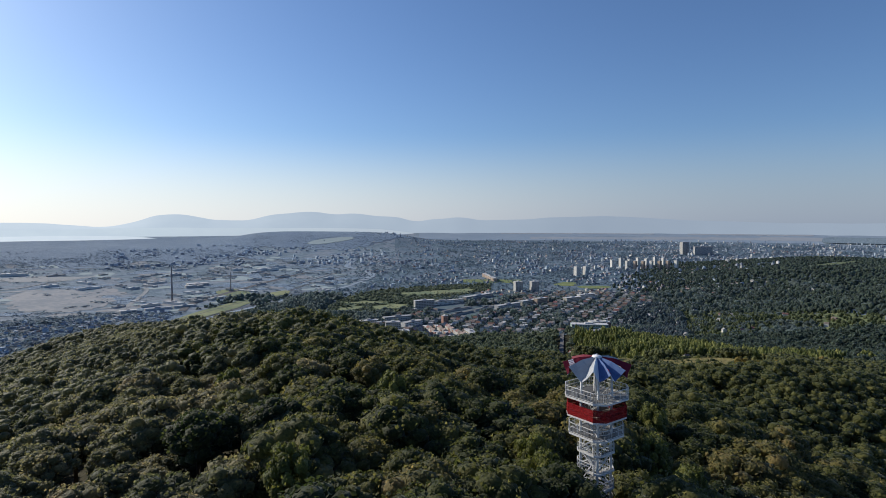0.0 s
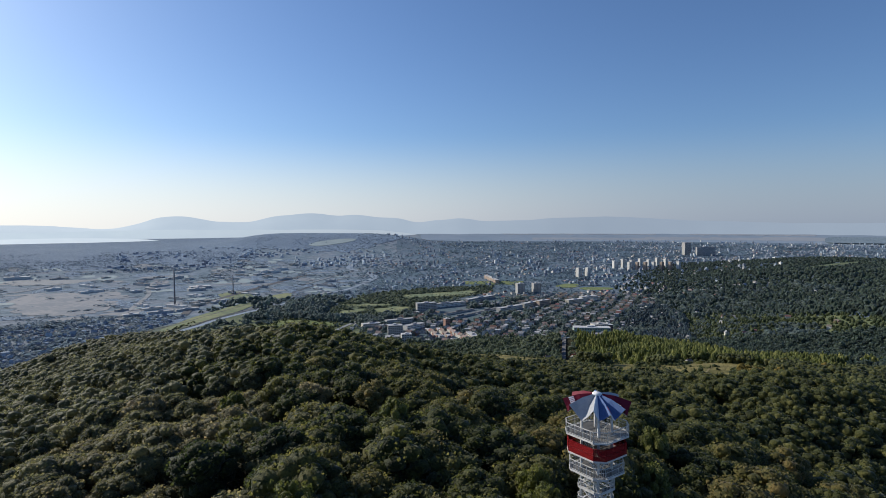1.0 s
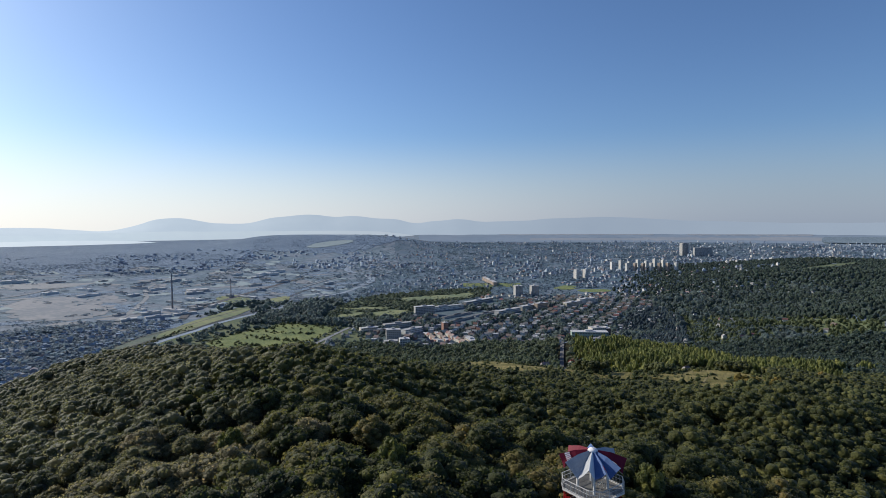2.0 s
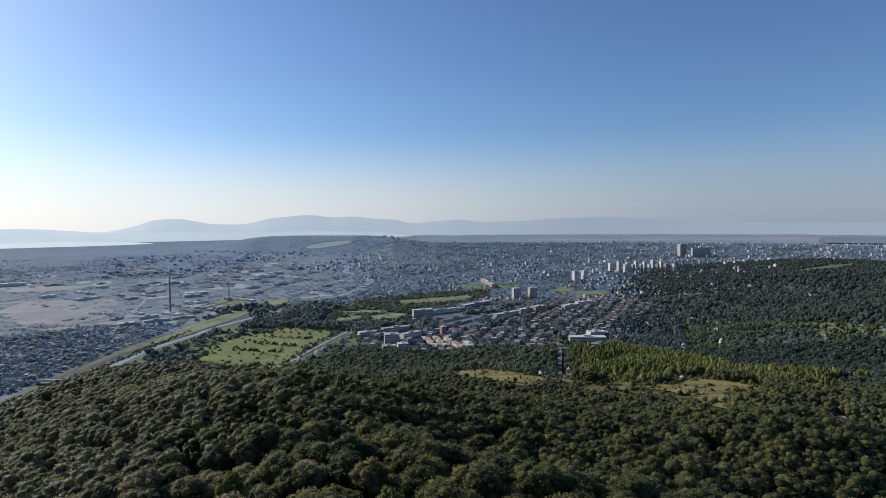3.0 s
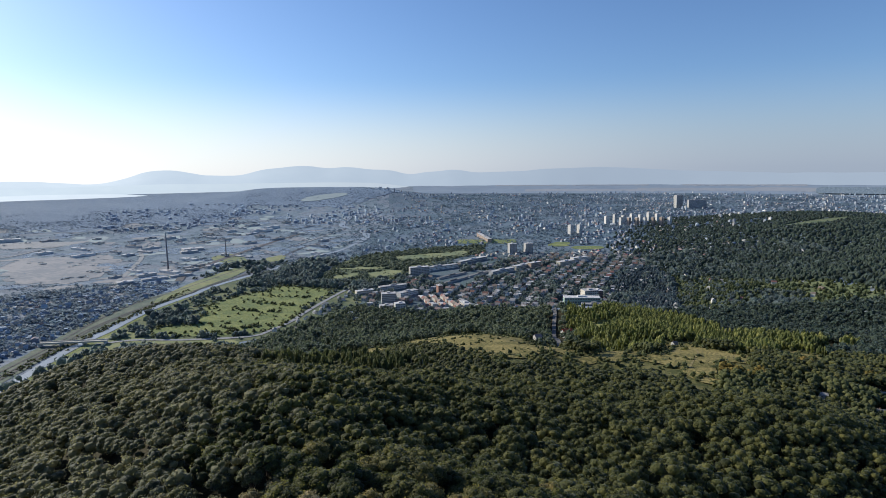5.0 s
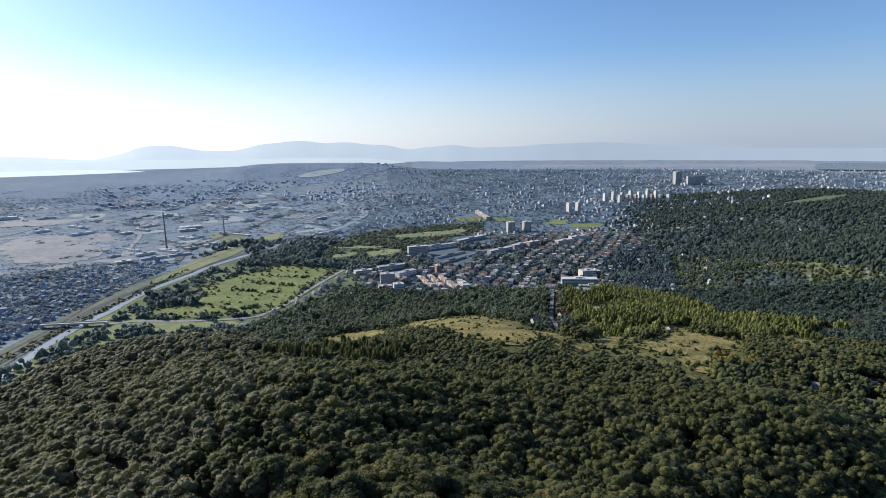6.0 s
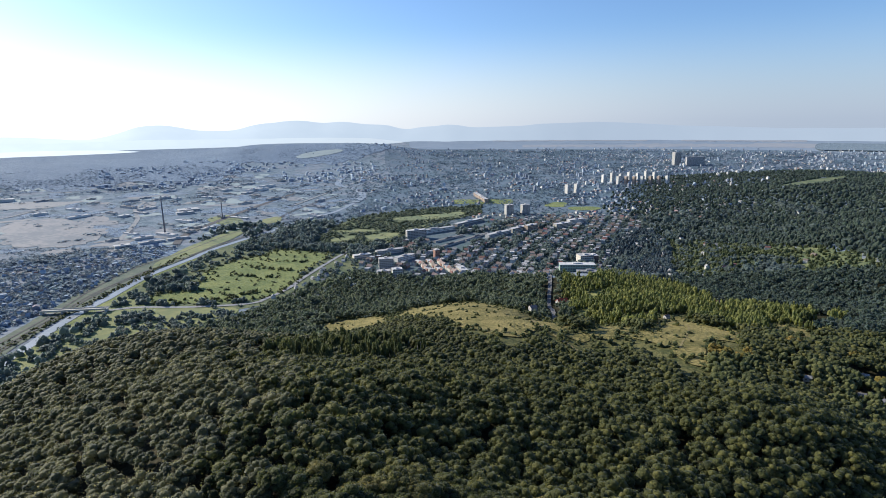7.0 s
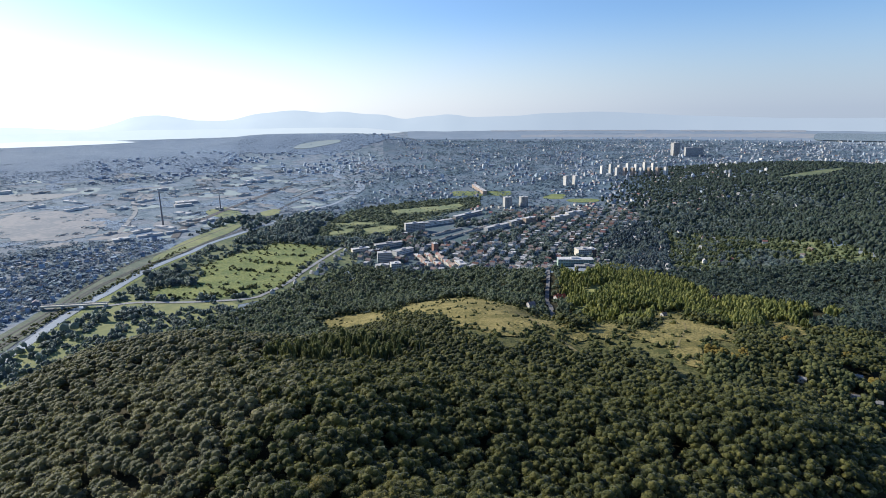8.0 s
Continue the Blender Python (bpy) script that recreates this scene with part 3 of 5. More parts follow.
def sector(az0, az1, d0, d1, n=10, ragged=0.0):
    if ragged:
        near_edge = [polar(az0 + (az1 - az0) * i / 60, d0 * (1 + ragged * noise.noise((i * 0.35, d0, 1.0)) + 0.5 * ragged * noise.noise((i * 1.1, d0, 4.0))))[:2] for i in range(61)]
        return near_edge + [polar(az1 + (az0 - az1) * i / n, d1)[:2] for i in range(n + 1)]
    return [polar(az0 + (az1 - az0) * i / n, d0)[:2] for i in range(n + 1)] + [polar(az1 + (az0 - az1) * i / n, d1)[:2] for i in range(n + 1)]


def hill_foot(a):
    """How far off the woods of the flat-topped hill begin; eastward they draw back up its slope."""
    d = 3250 * (1 + 0.06 * noise.noise((a * 1.2, 3.0, 1.0)) + 0.03 * noise.noise((a * 4, 3.0, 4.0)))
    return min(4900, d + 1650 * max(0, (a + 11) / 9.4) ** 1.6)


# far patches carry their haze in the base colour
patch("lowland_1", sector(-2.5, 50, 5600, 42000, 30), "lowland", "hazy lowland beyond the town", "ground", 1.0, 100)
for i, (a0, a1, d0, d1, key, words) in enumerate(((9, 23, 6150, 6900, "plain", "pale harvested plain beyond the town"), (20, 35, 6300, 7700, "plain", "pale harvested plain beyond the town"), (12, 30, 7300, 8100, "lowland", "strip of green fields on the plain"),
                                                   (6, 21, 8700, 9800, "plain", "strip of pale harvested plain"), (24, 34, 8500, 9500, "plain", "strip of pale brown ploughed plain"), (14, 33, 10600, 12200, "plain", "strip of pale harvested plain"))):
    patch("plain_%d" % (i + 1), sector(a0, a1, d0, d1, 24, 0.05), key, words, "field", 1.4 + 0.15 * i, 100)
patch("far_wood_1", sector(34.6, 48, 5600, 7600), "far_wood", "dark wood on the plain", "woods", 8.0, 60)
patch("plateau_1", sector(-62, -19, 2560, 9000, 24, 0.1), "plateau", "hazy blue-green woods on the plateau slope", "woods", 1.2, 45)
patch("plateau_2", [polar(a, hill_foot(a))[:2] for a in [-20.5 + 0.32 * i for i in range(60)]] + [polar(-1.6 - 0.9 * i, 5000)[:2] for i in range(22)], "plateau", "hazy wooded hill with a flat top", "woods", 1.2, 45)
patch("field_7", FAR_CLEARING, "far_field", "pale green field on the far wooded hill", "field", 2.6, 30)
patch("valley_grass_1", [(-468, 700), (-455, 1000), (-425, 1140), (-385, 1250), (-250, 1260), (-170, 1110), (-120, 930), (-165, 800), (-250, 700), (-350, 690)], "scrub", "rough grass under the trees along the river", "meadow", 0.3, 30)
patch("riverside_1", [(-436, 400), (-452, 560), (-462, 680), (-458, 780), (-425, 752), (-330, 715), (-240, 712), (-320, 560), (-385, 420)], "field", "rough grass between the river and the hill", "meadow", 0.45, 20)
patch("yard_1", [(-1400, 1690), (-1210, 1640), (-1150, 1740), (-1140, 1830), (-1200, 1790), (-1370, 1790)], "road", "pale concrete storage yard by the factories", "yard", 0.7, 30)
patch("field_10", [(-613, 1425), (-480, 1316), (-478, 1394), (-580, 1538)], "field", "yellowish rough grass by the railway", "field", 0.7, 30)
patch("field_9", sector(2, 8.2, 1660, 1760), "meadow", "green lawn between the blocks", "field", 0.8, 40)

RIVER = [(-440, 380), (-444, 470), (-448, 515), (-456, 552), (-462, 602), (-468, 636), (-472, 675), (-474, 729), (-472, 766), (-474, 806), (-475, 849), (-475, 888), (-468, 930), (-461, 968), (-452, 1008), (-447, 1062), (-420, 1150), (-385, 1246), (-334, 1424), (-280, 1540), (-250, 1719)]
RAIL = [(-489, 380), (-486, 500), (-485, 579), (-492, 643), (-496, 696), (-504, 778), (-500, 854), (-491, 917), (-474, 985), (-462, 1040), (-446, 1117), (-430, 1180), (-415, 1290), (-403, 1589), (-330, 1900)]
SIDING = [(-505, 380), (-502, 520), (-500, 598), (-502, 647), (-507, 708), (-519, 789), (-526, 878), (-520, 956), (-500, 1020), (-486, 1100), (-470, 1200), (-445, 1320)]
ROAD = [(-609, 981), (-647, 1064), (-679, 1162), (-728, 1300), (-793, 1463), (-887, 1632), (-938, 1785)]
LANE = [(-150, 1100), (-183, 989), (-210, 868), (-221, 801), (-240, 749), (-257, 727), (-338, 718), (-408, 721), (-452, 704)]
ribbon("river", RIVER, 12.5, "water", "shallow bright river running along the railway", "river", 0.6)
ribbon("river_bank", [(x + 11, y) for x, y in RIVER[:15]], 7, "meadow", "grassy river bank", "river bank", 0.5)
patch("rail_bank_1", [(-520, 380), (-516, 520), (-512, 640), (-520, 712), (-535, 800), (-540, 880), (-530, 960), (-505, 1030), (-470, 1130), (-428, 1150), (-455, 1040), (-474, 960), (-486, 900), (-487, 800), (-485, 720), (-480, 640), (-470, 560), (-462, 470), (-455, 380)], "bank", "rough grassy railway bank beside the river", "bank", 0.5, 20)
for i, (track, dx) in enumerate(((RAIL, -2), (RAIL, 4), (SIDING, 0))):
    ribbon("railway_%d" % (i + 1), [(x + dx, y) for x, y in track], 2.6, "gravel", "grey-brown gravelled railway track", "railway", 0.9)
ribbon("railway_4", [(-540, 1130), (-566, 1248), (-555, 1469), (-530, 1745), (-498, 1980)], 16, "gravel", "wide brown railway siding", "railway", 1.0)
ribbon("road_4", [(-1240, 1420), (-1175, 1497), (-1180, 1635), (-1156, 1781)], 8, "road", "pale factory road", "road", 0.9)
ribbon("road_5", [(-800, 1700), (-781, 1749), (-685, 1937), (-597, 2120)], 9, "road", "pale road between the works", "road", 0.9)
ribbon("road_6", [(-430, 1650), (-421, 1735), (-360, 2126), (-292, 2478)], 9, "road", "pale road beside the river", "road", 1.2)
ribbon("road_1", ROAD, 11, "road", "pale dusty factory road", "road")
ribbon("road_7", [(-505, 700), (-540, 695), (-620, 672), (-720, 690)], 7, "road", "pale road from the bridge into the suburb", "road", 0.9)
ribbon("road_2", LANE, 7, "road", "pale asphalt road along the meadow", "road", 0.9)
STREET = [(119, 505), (123, 540), (130, 590), (136, 625), (149, 682), (172, 791), (205, 900), (255, 1060)]
ribbon("road_3", STREET, 4.6, "street", "grey street climbing from the town to the woods", "road", 1.2)
ribbon("path_1", [(79, 494), (82, 440), (84, 405), (91, 376), (100, 352)], 3, "path_soil", "worn grassy track down the hillside", "path", 1.12)
ribbon("path_2", [(206, 425), (199, 403), (179, 368), (163, 340)], 1.3, "path_soil", "worn track across the meadow", "path", 1.12)
ribbon("river_far", [(-250, 1719), (-245, 1894), (-300, 2080), (-391, 2244), (-411, 2602)], 26, "water", "bright bend of the river near the town", "river", 1.5)

# small plots of land over the floor beyond the river
plot_rng = random.Random(5)
for key, count, words in (("brown", 60, "pale fallow plots and yards beyond the river"), ("far_field", 46, "pale green plots beyond the river"), ("plateau", 110, "dark hedged plots beyond the river")):
    v, f = [], []
    for _ in range(count):
        px, py, k = polar(plot_rng.uniform(-43, -9), plot_rng.uniform(1150, 2700))
        if px > -0.3 * py - 90 and py < 1500:
            continue
        long, wide, turn = plot_rng.uniform(18, 75), plot_rng.uniform(10, 40), radians(plot_rng.choice([28, 118]) + plot_rng.uniform(-12, 12))
        ring = []
        for j in range(9):
            a = 2 * math.pi * j / 9
            e = (abs(math.cos(a)) ** 4 + abs(math.sin(a)) ** 4) ** -0.25 * plot_rng.uniform(0.8, 1.1)
            ax, ay = long * e * math.cos(a), wide * e * math.sin(a)
            qx, qy = px + ax * math.cos(turn) - ay * math.sin(turn), py + ax * math.sin(turn) + ay * math.cos(turn)
            ring.append((qx, qy, gz(qx, qy) + plot_rng.uniform(0.40, 0.5) + 0.08 * (key == "plateau")))
        f.append(tuple(range(len(v), len(v) + 9)))
        v += ring
    tagged(new("valley_plots", mesh_of("valley_plots", v, f, key)), words, "fields", kind="stuff")

# ---- distance ----
def skyline(name, r, profile, mat, foot, label):
    """A far range: a slope that rises to a crest line, with folds in it."""
    v, f = [], []
    az = np.arange(-70, 70.01, 0.5)
    for i, a in enumerate(az):
        top = profile(a)
        for k, t in enumerate((0, 0.35, 0.7, 1.0)):
            d = r - 260 * (1 - t)
            fold = 40 * noise.noise((a * 0.35, t * 2, r)) * (1 - t)
            v.append(((d + fold) * math.sin(radians(a)), (d + fold) * math.cos(radians(a)), foot + (top - foot) * (t ** 0.8)))
        if i:
            f += [(4 * i - 4 + k, 4 * i + k, 4 * i + k + 1, 4 * i - 3 + k) for k in range(3)]
    return structure(name, mesh_of(name, v, f, mat, True), label, "backdrop")


def bell(a, m, s):
    return math.exp(-((a - m) / s) ** 2)


def rough(a, k, s):
    return k * noise.noise((a * s, 0.3, 5.0)) + 0.5 * k * noise.noise((a * s * 2.7, 1.3, 2.0))


# far ranges and fog bank glow, with the haze in their colour
PEAKS = [(-40, 5, 11), (-32, 2.5, -22), (-27.5, 2.0, 48), (-25, 2.2, 60), (-21.5, 2.2, 22), (-17, 2.5, 64), (-13.5, 2.5, 88), (-9, 2.8, 84), (-5, 2, 48), (-1.3, 1.4, 25), (1.6, 2.2, 55), (6, 2.5, 28), (10.5, 3, 40), (15, 3.5, 48), (19.5, 4, 40), (26, 5, 21), (38, 6, 5)]
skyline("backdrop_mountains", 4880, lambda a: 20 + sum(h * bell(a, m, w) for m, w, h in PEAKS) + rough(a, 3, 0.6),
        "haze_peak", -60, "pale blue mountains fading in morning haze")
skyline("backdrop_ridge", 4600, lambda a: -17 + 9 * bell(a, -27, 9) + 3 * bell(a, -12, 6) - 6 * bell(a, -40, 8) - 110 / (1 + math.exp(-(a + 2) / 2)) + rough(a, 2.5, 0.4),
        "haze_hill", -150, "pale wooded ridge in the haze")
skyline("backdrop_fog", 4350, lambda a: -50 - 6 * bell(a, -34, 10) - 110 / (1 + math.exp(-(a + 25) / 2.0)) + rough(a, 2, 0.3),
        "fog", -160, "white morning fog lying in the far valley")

# ---- lookout tower ----
TX, TY = 17.9, 63.3
TZ = gz(TX, TY)
tower = thing("lookout_tower", "white and red steel lookout tower with a pleated coloured canopy", "tower", at=(TX, TY, 0), turn=-99)
DECKS = [13.85, 11.65, 9.5, 7.4, 5.3, 3.2, 1.1, -1.0]
LEG = [Vector((1.72 * math.cos(radians(90 * i)), 1.72 * math.sin(radians(90 * i)), 0)) for i in range(4)]


def corners(half, cut):
    """A square with its corners, which point along the axes, cut off."""
    out = []
    for i in range(4):
        a = Vector((math.cos(radians(90 * i)), math.sin(radians(90 * i)), 0))
        s = Vector((-a.y, a.x, 0))
        out += [a * half - s * cut, a * half + s * cut]
    return out


def railing(p, q, z, height=1.2, gap=0.19):
    b = Build()
    p, q = Vector((p.x, p.y, z)), Vector((q.x, q.y, z))
    up = Vector((0, 0, height))
    b.bar(p, p + up, 0.07).bar(q, q + up, 0.07).bar(p + up, q + up, 0.07)
    b.bar(p + up * 0.12, q + up * 0.12, 0.045).bar(p + up * 0.62, q + up * 0.62, 0.035)
    n = max(2, int((q - p).length / gap))
    for i in range(1, n):
        e = p.lerp(q, i / n)
        b.bar(e + up * 0.12, e + up, 0.02 if i % 6 else 0.05)
    return b.mesh("railing", "steel")


for p in LEG:
    part("leg", Build().tube([(p.x, p.y, TZ - 0.3), (p.x, p.y, DECKS[1]), (p.x, p.y, 16.6)], [0.17, 0.16, 0.12], 10).mesh("leg", "steel", True), tower)
    part("footing", Build().box(p.x - 0.4, p.y - 0.4, TZ - 0.8, p.x + 0.4, p.y + 0.4, TZ + 0.15).mesh("footing", "wall_grey"), tower, "grey concrete footing")
part("mast", Build().tube([(0, 0, 13.85), (0, 0, 18.4), (0, 0, 18.75)], [0.11, 0.08, 0.03], 8).mesh("mast", "steel", True), tower)
for i, z in enumerate(DECKS):
    half, cut = ((3.5, 0.76), (3.28, 0.70), (3.05, 0.64))[i] if i < 3 else (2.05, 0.42)
    ring = corners(half, cut)
    outline = [(p.x, p.y) for p in ring]
    if i >= 3:
        s = 1 if i % 2 else -1
        outline = [(p.x, p.y) for p in ring if (p.x + p.y) * s > -1.2]
    part("deck", Build().prism(outline, z - 0.09, z).mesh("deck", "deck"), tower, "grey grating deck")
    edge = Build()
    for p, q in zip(ring, ring[1:] + ring[:1]):
        edge.bar((p.x, p.y, z - 0.07), (q.x, q.y, z - 0.07), 0.1, 0.2)
    part("deck_edge", edge.mesh("deck_edge", "steel"), tower, "white steel deck edge")
    for p, q in zip(ring, ring[1:] + ring[:1]):
        if i == 1:
            b = Build()
            d = (q - p).normalized()
            m = Vector((d.y, -d.x, 0)) * 0.03
            for lo, hi in ((0.04, 0.62), (0.68, 1.3)):
                b.add([(*(e + s)[:2], z + h) for s in (-m, m) for e, h in ((p, lo), (q, lo), (q, hi), (p, hi))], [(0, 1, 2, 3), (7, 6, 5, 4), (0, 4, 5, 1), (1, 5, 6, 2), (2, 6, 7, 3), (3, 7, 4, 0)])
            b.bar((p.x, p.y, z), (p.x, p.y, z + 1.4), 0.07)
            b.bar((p.x, p.y, z + 1.36), (q.x, q.y, z + 1.36), 0.08)
            part("parapet_panel", b.mesh("parapet_panel", "red_panel"), tower, "red painted parapet panel")
        elif i < 3 or (p + q).dot(Vector((1, 1, 0))) * (1 if i % 2 else -1) > -1.6:
            part("railing", railing(p, q, z, 1.2 if i < 3 else 0.95, 0.19 if i < 3 else 0.24), tower)
    # girders under the deck
    for p, q in zip(LEG, LEG[1:] + LEG[:1]):
        part("girder", Build().bar((p.x, p.y, z - 0.2), (q.x, q.y, z - 0.2), 0.09, 0.18).mesh("girder", "steel"), tower)
    for p in LEG:
        part("bracket", Build().bar((p.x, p.y, z - 0.18), (p.x * half / 1.72, p.y * half / 1.72, z - 0.12), 0.08, 0.12).mesh("bracket", "steel"), tower)
    # a flight of steps to the deck above
    if i:
        top, s = DECKS[i - 1], 1 if i % 2 else -1
        a, b = Vector((-0.95 * s, 0.62 * s, z)), Vector((0.95 * s, 0.62 * s, top))
        r = Matrix.Rotation(radians(45), 3, "Z")
        fl = Build()
        for w in (-0.36, 0.36):
            fl.bar(r @ (a + Vector((0, w, 0))), r @ (b + Vector((0, w, 0))), 0.05, 0.22)
        for k in range(1, 12):
            e = a.lerp(b, k / 12)
            fl.bar(r @ (e + Vector((0, -0.36, 0))), r @ (e + Vector((0, 0.36, 0))), 0.24, 0.03)
        flight = part("stair_flight", fl.mesh("stair_flight", "steel"), tower)
        hr = Build()
        for w in (-0.4, 0.4):
            hr.bar(r @ (a + Vector((0, w, 1.0))), r @ (b + Vector((0, w, 1.0))), 0.05)
            for k in range(0, 13, 2):
                e = a.lerp(b, k / 12) + Vector((0, w, 0))
                hr.bar(r @ e, r @ (e + Vector((0, 0, 1.0))), 0.03)
        part("handrail", hr.mesh("handrail", "steel"), flight)
    # crossed ties between the legs
    if i >= 1:
        lo = DECKS[i + 1] if i + 1 < len(DECKS) else TZ
        for k in range(4):
            p, q = LEG[k], LEG[(k + 1) % 4]
            if (i + k) % 2:
                p, q = q, p
            part("brace", Build().bar((p.x, p.y, z - 0.2), (q.x, q.y, lo + 0.15), 0.1).mesh("brace", "steel"), tower)
# the pleated canopy: each panel hangs from the hub to a fold and a drooping tip
FOLDS = [-92, -76, -58, -34, -12, -2, 16, 27, 45, 66, 90, 112, 134, 156, 178, 200, 222, 245]
PANELS = ["cloth_red", "cloth_red", "cloth_grey", "cloth_grey", "cloth_white", "cloth_blue", "cloth_white", "cloth_blue", "cloth_red", "cloth_red", "cloth_blue", "cloth_grey", "cloth_red", "cloth_white", "cloth_blue", "cloth_grey", "cloth_red", "cloth_grey"]
WORDS = {"cloth_blue": "blue canopy panel", "cloth_white": "white canopy panel", "cloth_red": "dark red canopy panel", "cloth_bright": "bright red canopy panel", "cloth_grey": "pale grey canopy panel", "cloth_slate": "dark grey canopy panel"}
HUB = Vector((0, 0, 18.5))


def rim(k):
    """The edge of the canopy at a fold: folds stand out, tips between them droop."""
    k %= len(FOLDS)
    a = radians(FOLDS[k])
    r, z = (3.9, 17.6) if k % 2 == 0 else (3.5, 16.4)
    z += 0.22 * noise.noise((k, 2.0, 1.0)) - (0.35 if k in (3, 6) else 0)
    return Vector((r * math.cos(a), r * math.sin(a), z))


for i, cloth in enumerate(PANELS):
    a, b = rim(i), rim(i + 1)
    na, nb = HUB.lerp(a, 0.07), HUB.lerp(b, 0.07)
    lift = Vector((0, 0, 0.2))
    mid = a.lerp(b, 0.5) * 0.97 - Vector((0, 0, -0.35))
    top = [na, na.lerp(a, 0.5) + lift, a, mid, b, nb.lerp(b, 0.5) + lift, nb]
    low = [p - Vector((0, 0, 0.04)) for p in top]
    n = len(top)
    me = Build().add(top + low, [(0, 1, 5, 6), (1, 2, 3), (1, 3, 5), (3, 4, 5), (n + 6, n + 5, n + 1, n), (n + 3, n + 2, n + 1), (n + 5, n + 3, n + 1), (n + 5, n + 4, n + 3)] + [(k, n + k, n + (k + 1) % n, (k + 1) % n) for k in range(n)]).mesh("canopy_panel", cloth)
    panel = part("canopy_panel", me, tower, WORDS[cloth])
    part("rib", Build().bar(HUB.lerp(a, 0.05) - Vector((0, 0, 0.08)), a - Vector((0, 0, 0.07)), 0.05).mesh("rib", "steel"), panel)
    if i in (0, 6, 8):
        # unreadable lettering, as bars near the edge
        e = Build()
        for k in range(5):
            t0, t1 = 0.12 + 0.16 * k, 0.22 + 0.16 * k
            ring = [(na.lerp(a, f).lerp(nb.lerp(b, f), t)) for f, t in ((0.68, t0), (0.68, t1), (0.84, t1), (0.84, t0))]
            e.add([w + Vector((0, 0, h)) for h in (0.16, 0.2) for w in ring], [(3, 2, 1, 0), (4, 5, 6, 7), (0, 1, 5, 4), (1, 2, 6, 5), (2, 3, 7, 6), (3, 0, 4, 7)])
        part("lettering", e.mesh("lettering", "cloth_bright" if cloth == "cloth_white" else "cloth_white"), panel, "lettering bars on the canopy edge")
part("hub_cap", Build().tube([(0, 0, 18.3), (0, 0, 18.5), (0, 0, 18.58)], [0.62, 0.5, 0.1], 16).mesh("hub_cap", "cloth_white", True), tower, "white hub cap")


# houses that stand by themselves
LONE = {(147, 606): "white house with a bright red roof beside the woods", (103, 550): "grey cottage with a brown roof by the street", (209, 467): "small grey hut with a brown roof in the meadow",
        (305, 561): "small house with a red roof among trees", (303, 615): "small white house below the grove", (213, 287): "small white garden house with a blue-grey roof", (252, 294): "garden house with a pale grey roof among trees",
        (289, 338): "garden house with a dull brown roof among trees", (231, 269): "small white garden house among trees", (240, 264): "garden house with a sunlit gable among trees"}
GULLY = [(288, 832), (314, 958), (370, 1100), (426, 1179), (472, 1168), (452, 1019), (372, 831), (330, 690), (297, 719)]


# ---- woods ----
def blocked(x, y):
    bad = np.zeros(np.shape(x), bool)
    r = np.maximum(np.hypot(x, y), 1.0)
    for poly in OPEN:
        for back in ((0, 14, 28, 40, 50) if poly is not MEADOW else (0,)):
            bad |= inside([(float(a), float(b)) for a, b in poly], x * (1 + back / r), y * (1 + back / r))
    for back in (0, 8, 16):
        bad |= np.hypot(x * (1 + back / r) - TX, y * (1 + back / r) - TY) < 4.8
    for (a, b), (c, d) in zip(STREET, STREET[1:]):
        t = np.clip(((x - a) * (c - a) + (y - b) * (d - b)) / ((c - a) ** 2 + (d - b) ** 2), 0, 1)
        bad |= np.hypot(x - a - t * (c - a), y - b - t * (d - b)) < 6.5
    for a, b in LONE:
        if b > 420:
            bad |= (np.hypot(x - a, y - b) < 11) | (np.hypot(x * (1 + 18 / r) - a, y * (1 + 18 / r) - b) < 9)
        else:
            bad |= (np.hypot(x - a, y - b) < 5.5) | (np.hypot(x * (1 + 9 / r) - a, y * (1 + 9 / r) - b) < 4)
    for back in (0, 15, 30, 45, 60):
        bad |= np.hypot(x * (1 + back / r) - 208, y * (1 + back / r) - 762) < 26
    return bad


def scatter(x0, x1, y0, y1, step, jitter=0.42):
    gx, gy = np.meshgrid(np.arange(float(x0), x1, step), np.arange(y0, y1, step * 0.87))
    gx[1::2] = gx[1::2] + step / 2
    gx = gx + rng.uniform(-jitter, jitter, gx.shape) * step
    gy = gy + rng.uniform(-jitter, jitter, gy.shape) * step
    return gx.ravel(), gy.ravel()


def stuff(name, me, label, category):
    return tagged(new(name, me), label, category, kind="stuff")


# the wooded edge of the town and the river plain
WOOD_EDGE = [(-330, -700), (-330, 200), (-395, 420), (-330, 560), (-235, 690), (-185, 800), (-125, 880), (-60, 838), (40, 812), (110, 765), (150, 715), (200, 715), (310, 740), (420, 720), (600, 640), (800, 500), (800, -700)]
gx, gy = scatter(-420, 620, -260, 900, 6.9)
ok = inside(WOOD_EDGE, gx, gy) & ~blocked(gx, gy)
gx, gy = gx[ok], gy[ok]
gap = np.array([noise.noise((a * 0.035, b * 0.035, 4.0)) for a, b in zip(gx, gy)])
ok = (gap > -0.8) | (gy > 90)
gx, gy, gap = gx[ok], gy[ok], gap[ok]
gzz = ground_z(gx, gy)
big = 3.3 + 2.4 * rng.random(len(gx)) ** 1.8 + 0.8 * np.clip(gap, -0.3, 0.6)
big = big * np.where((gx < -0.3 * gy) & (gy < 330), 0.88, 1.05)
seen = (gy > 40) & (np.abs(gx) < 0.86 * gy + 14)
near = seen & (np.hypot(gx, gy) < 172)
order = np.argsort(np.hypot(gx, gy) + 1e6 * ~near)[:300]
near = np.zeros(len(gx), bool)
near[order] = True
oaks = []
for i in range(9):
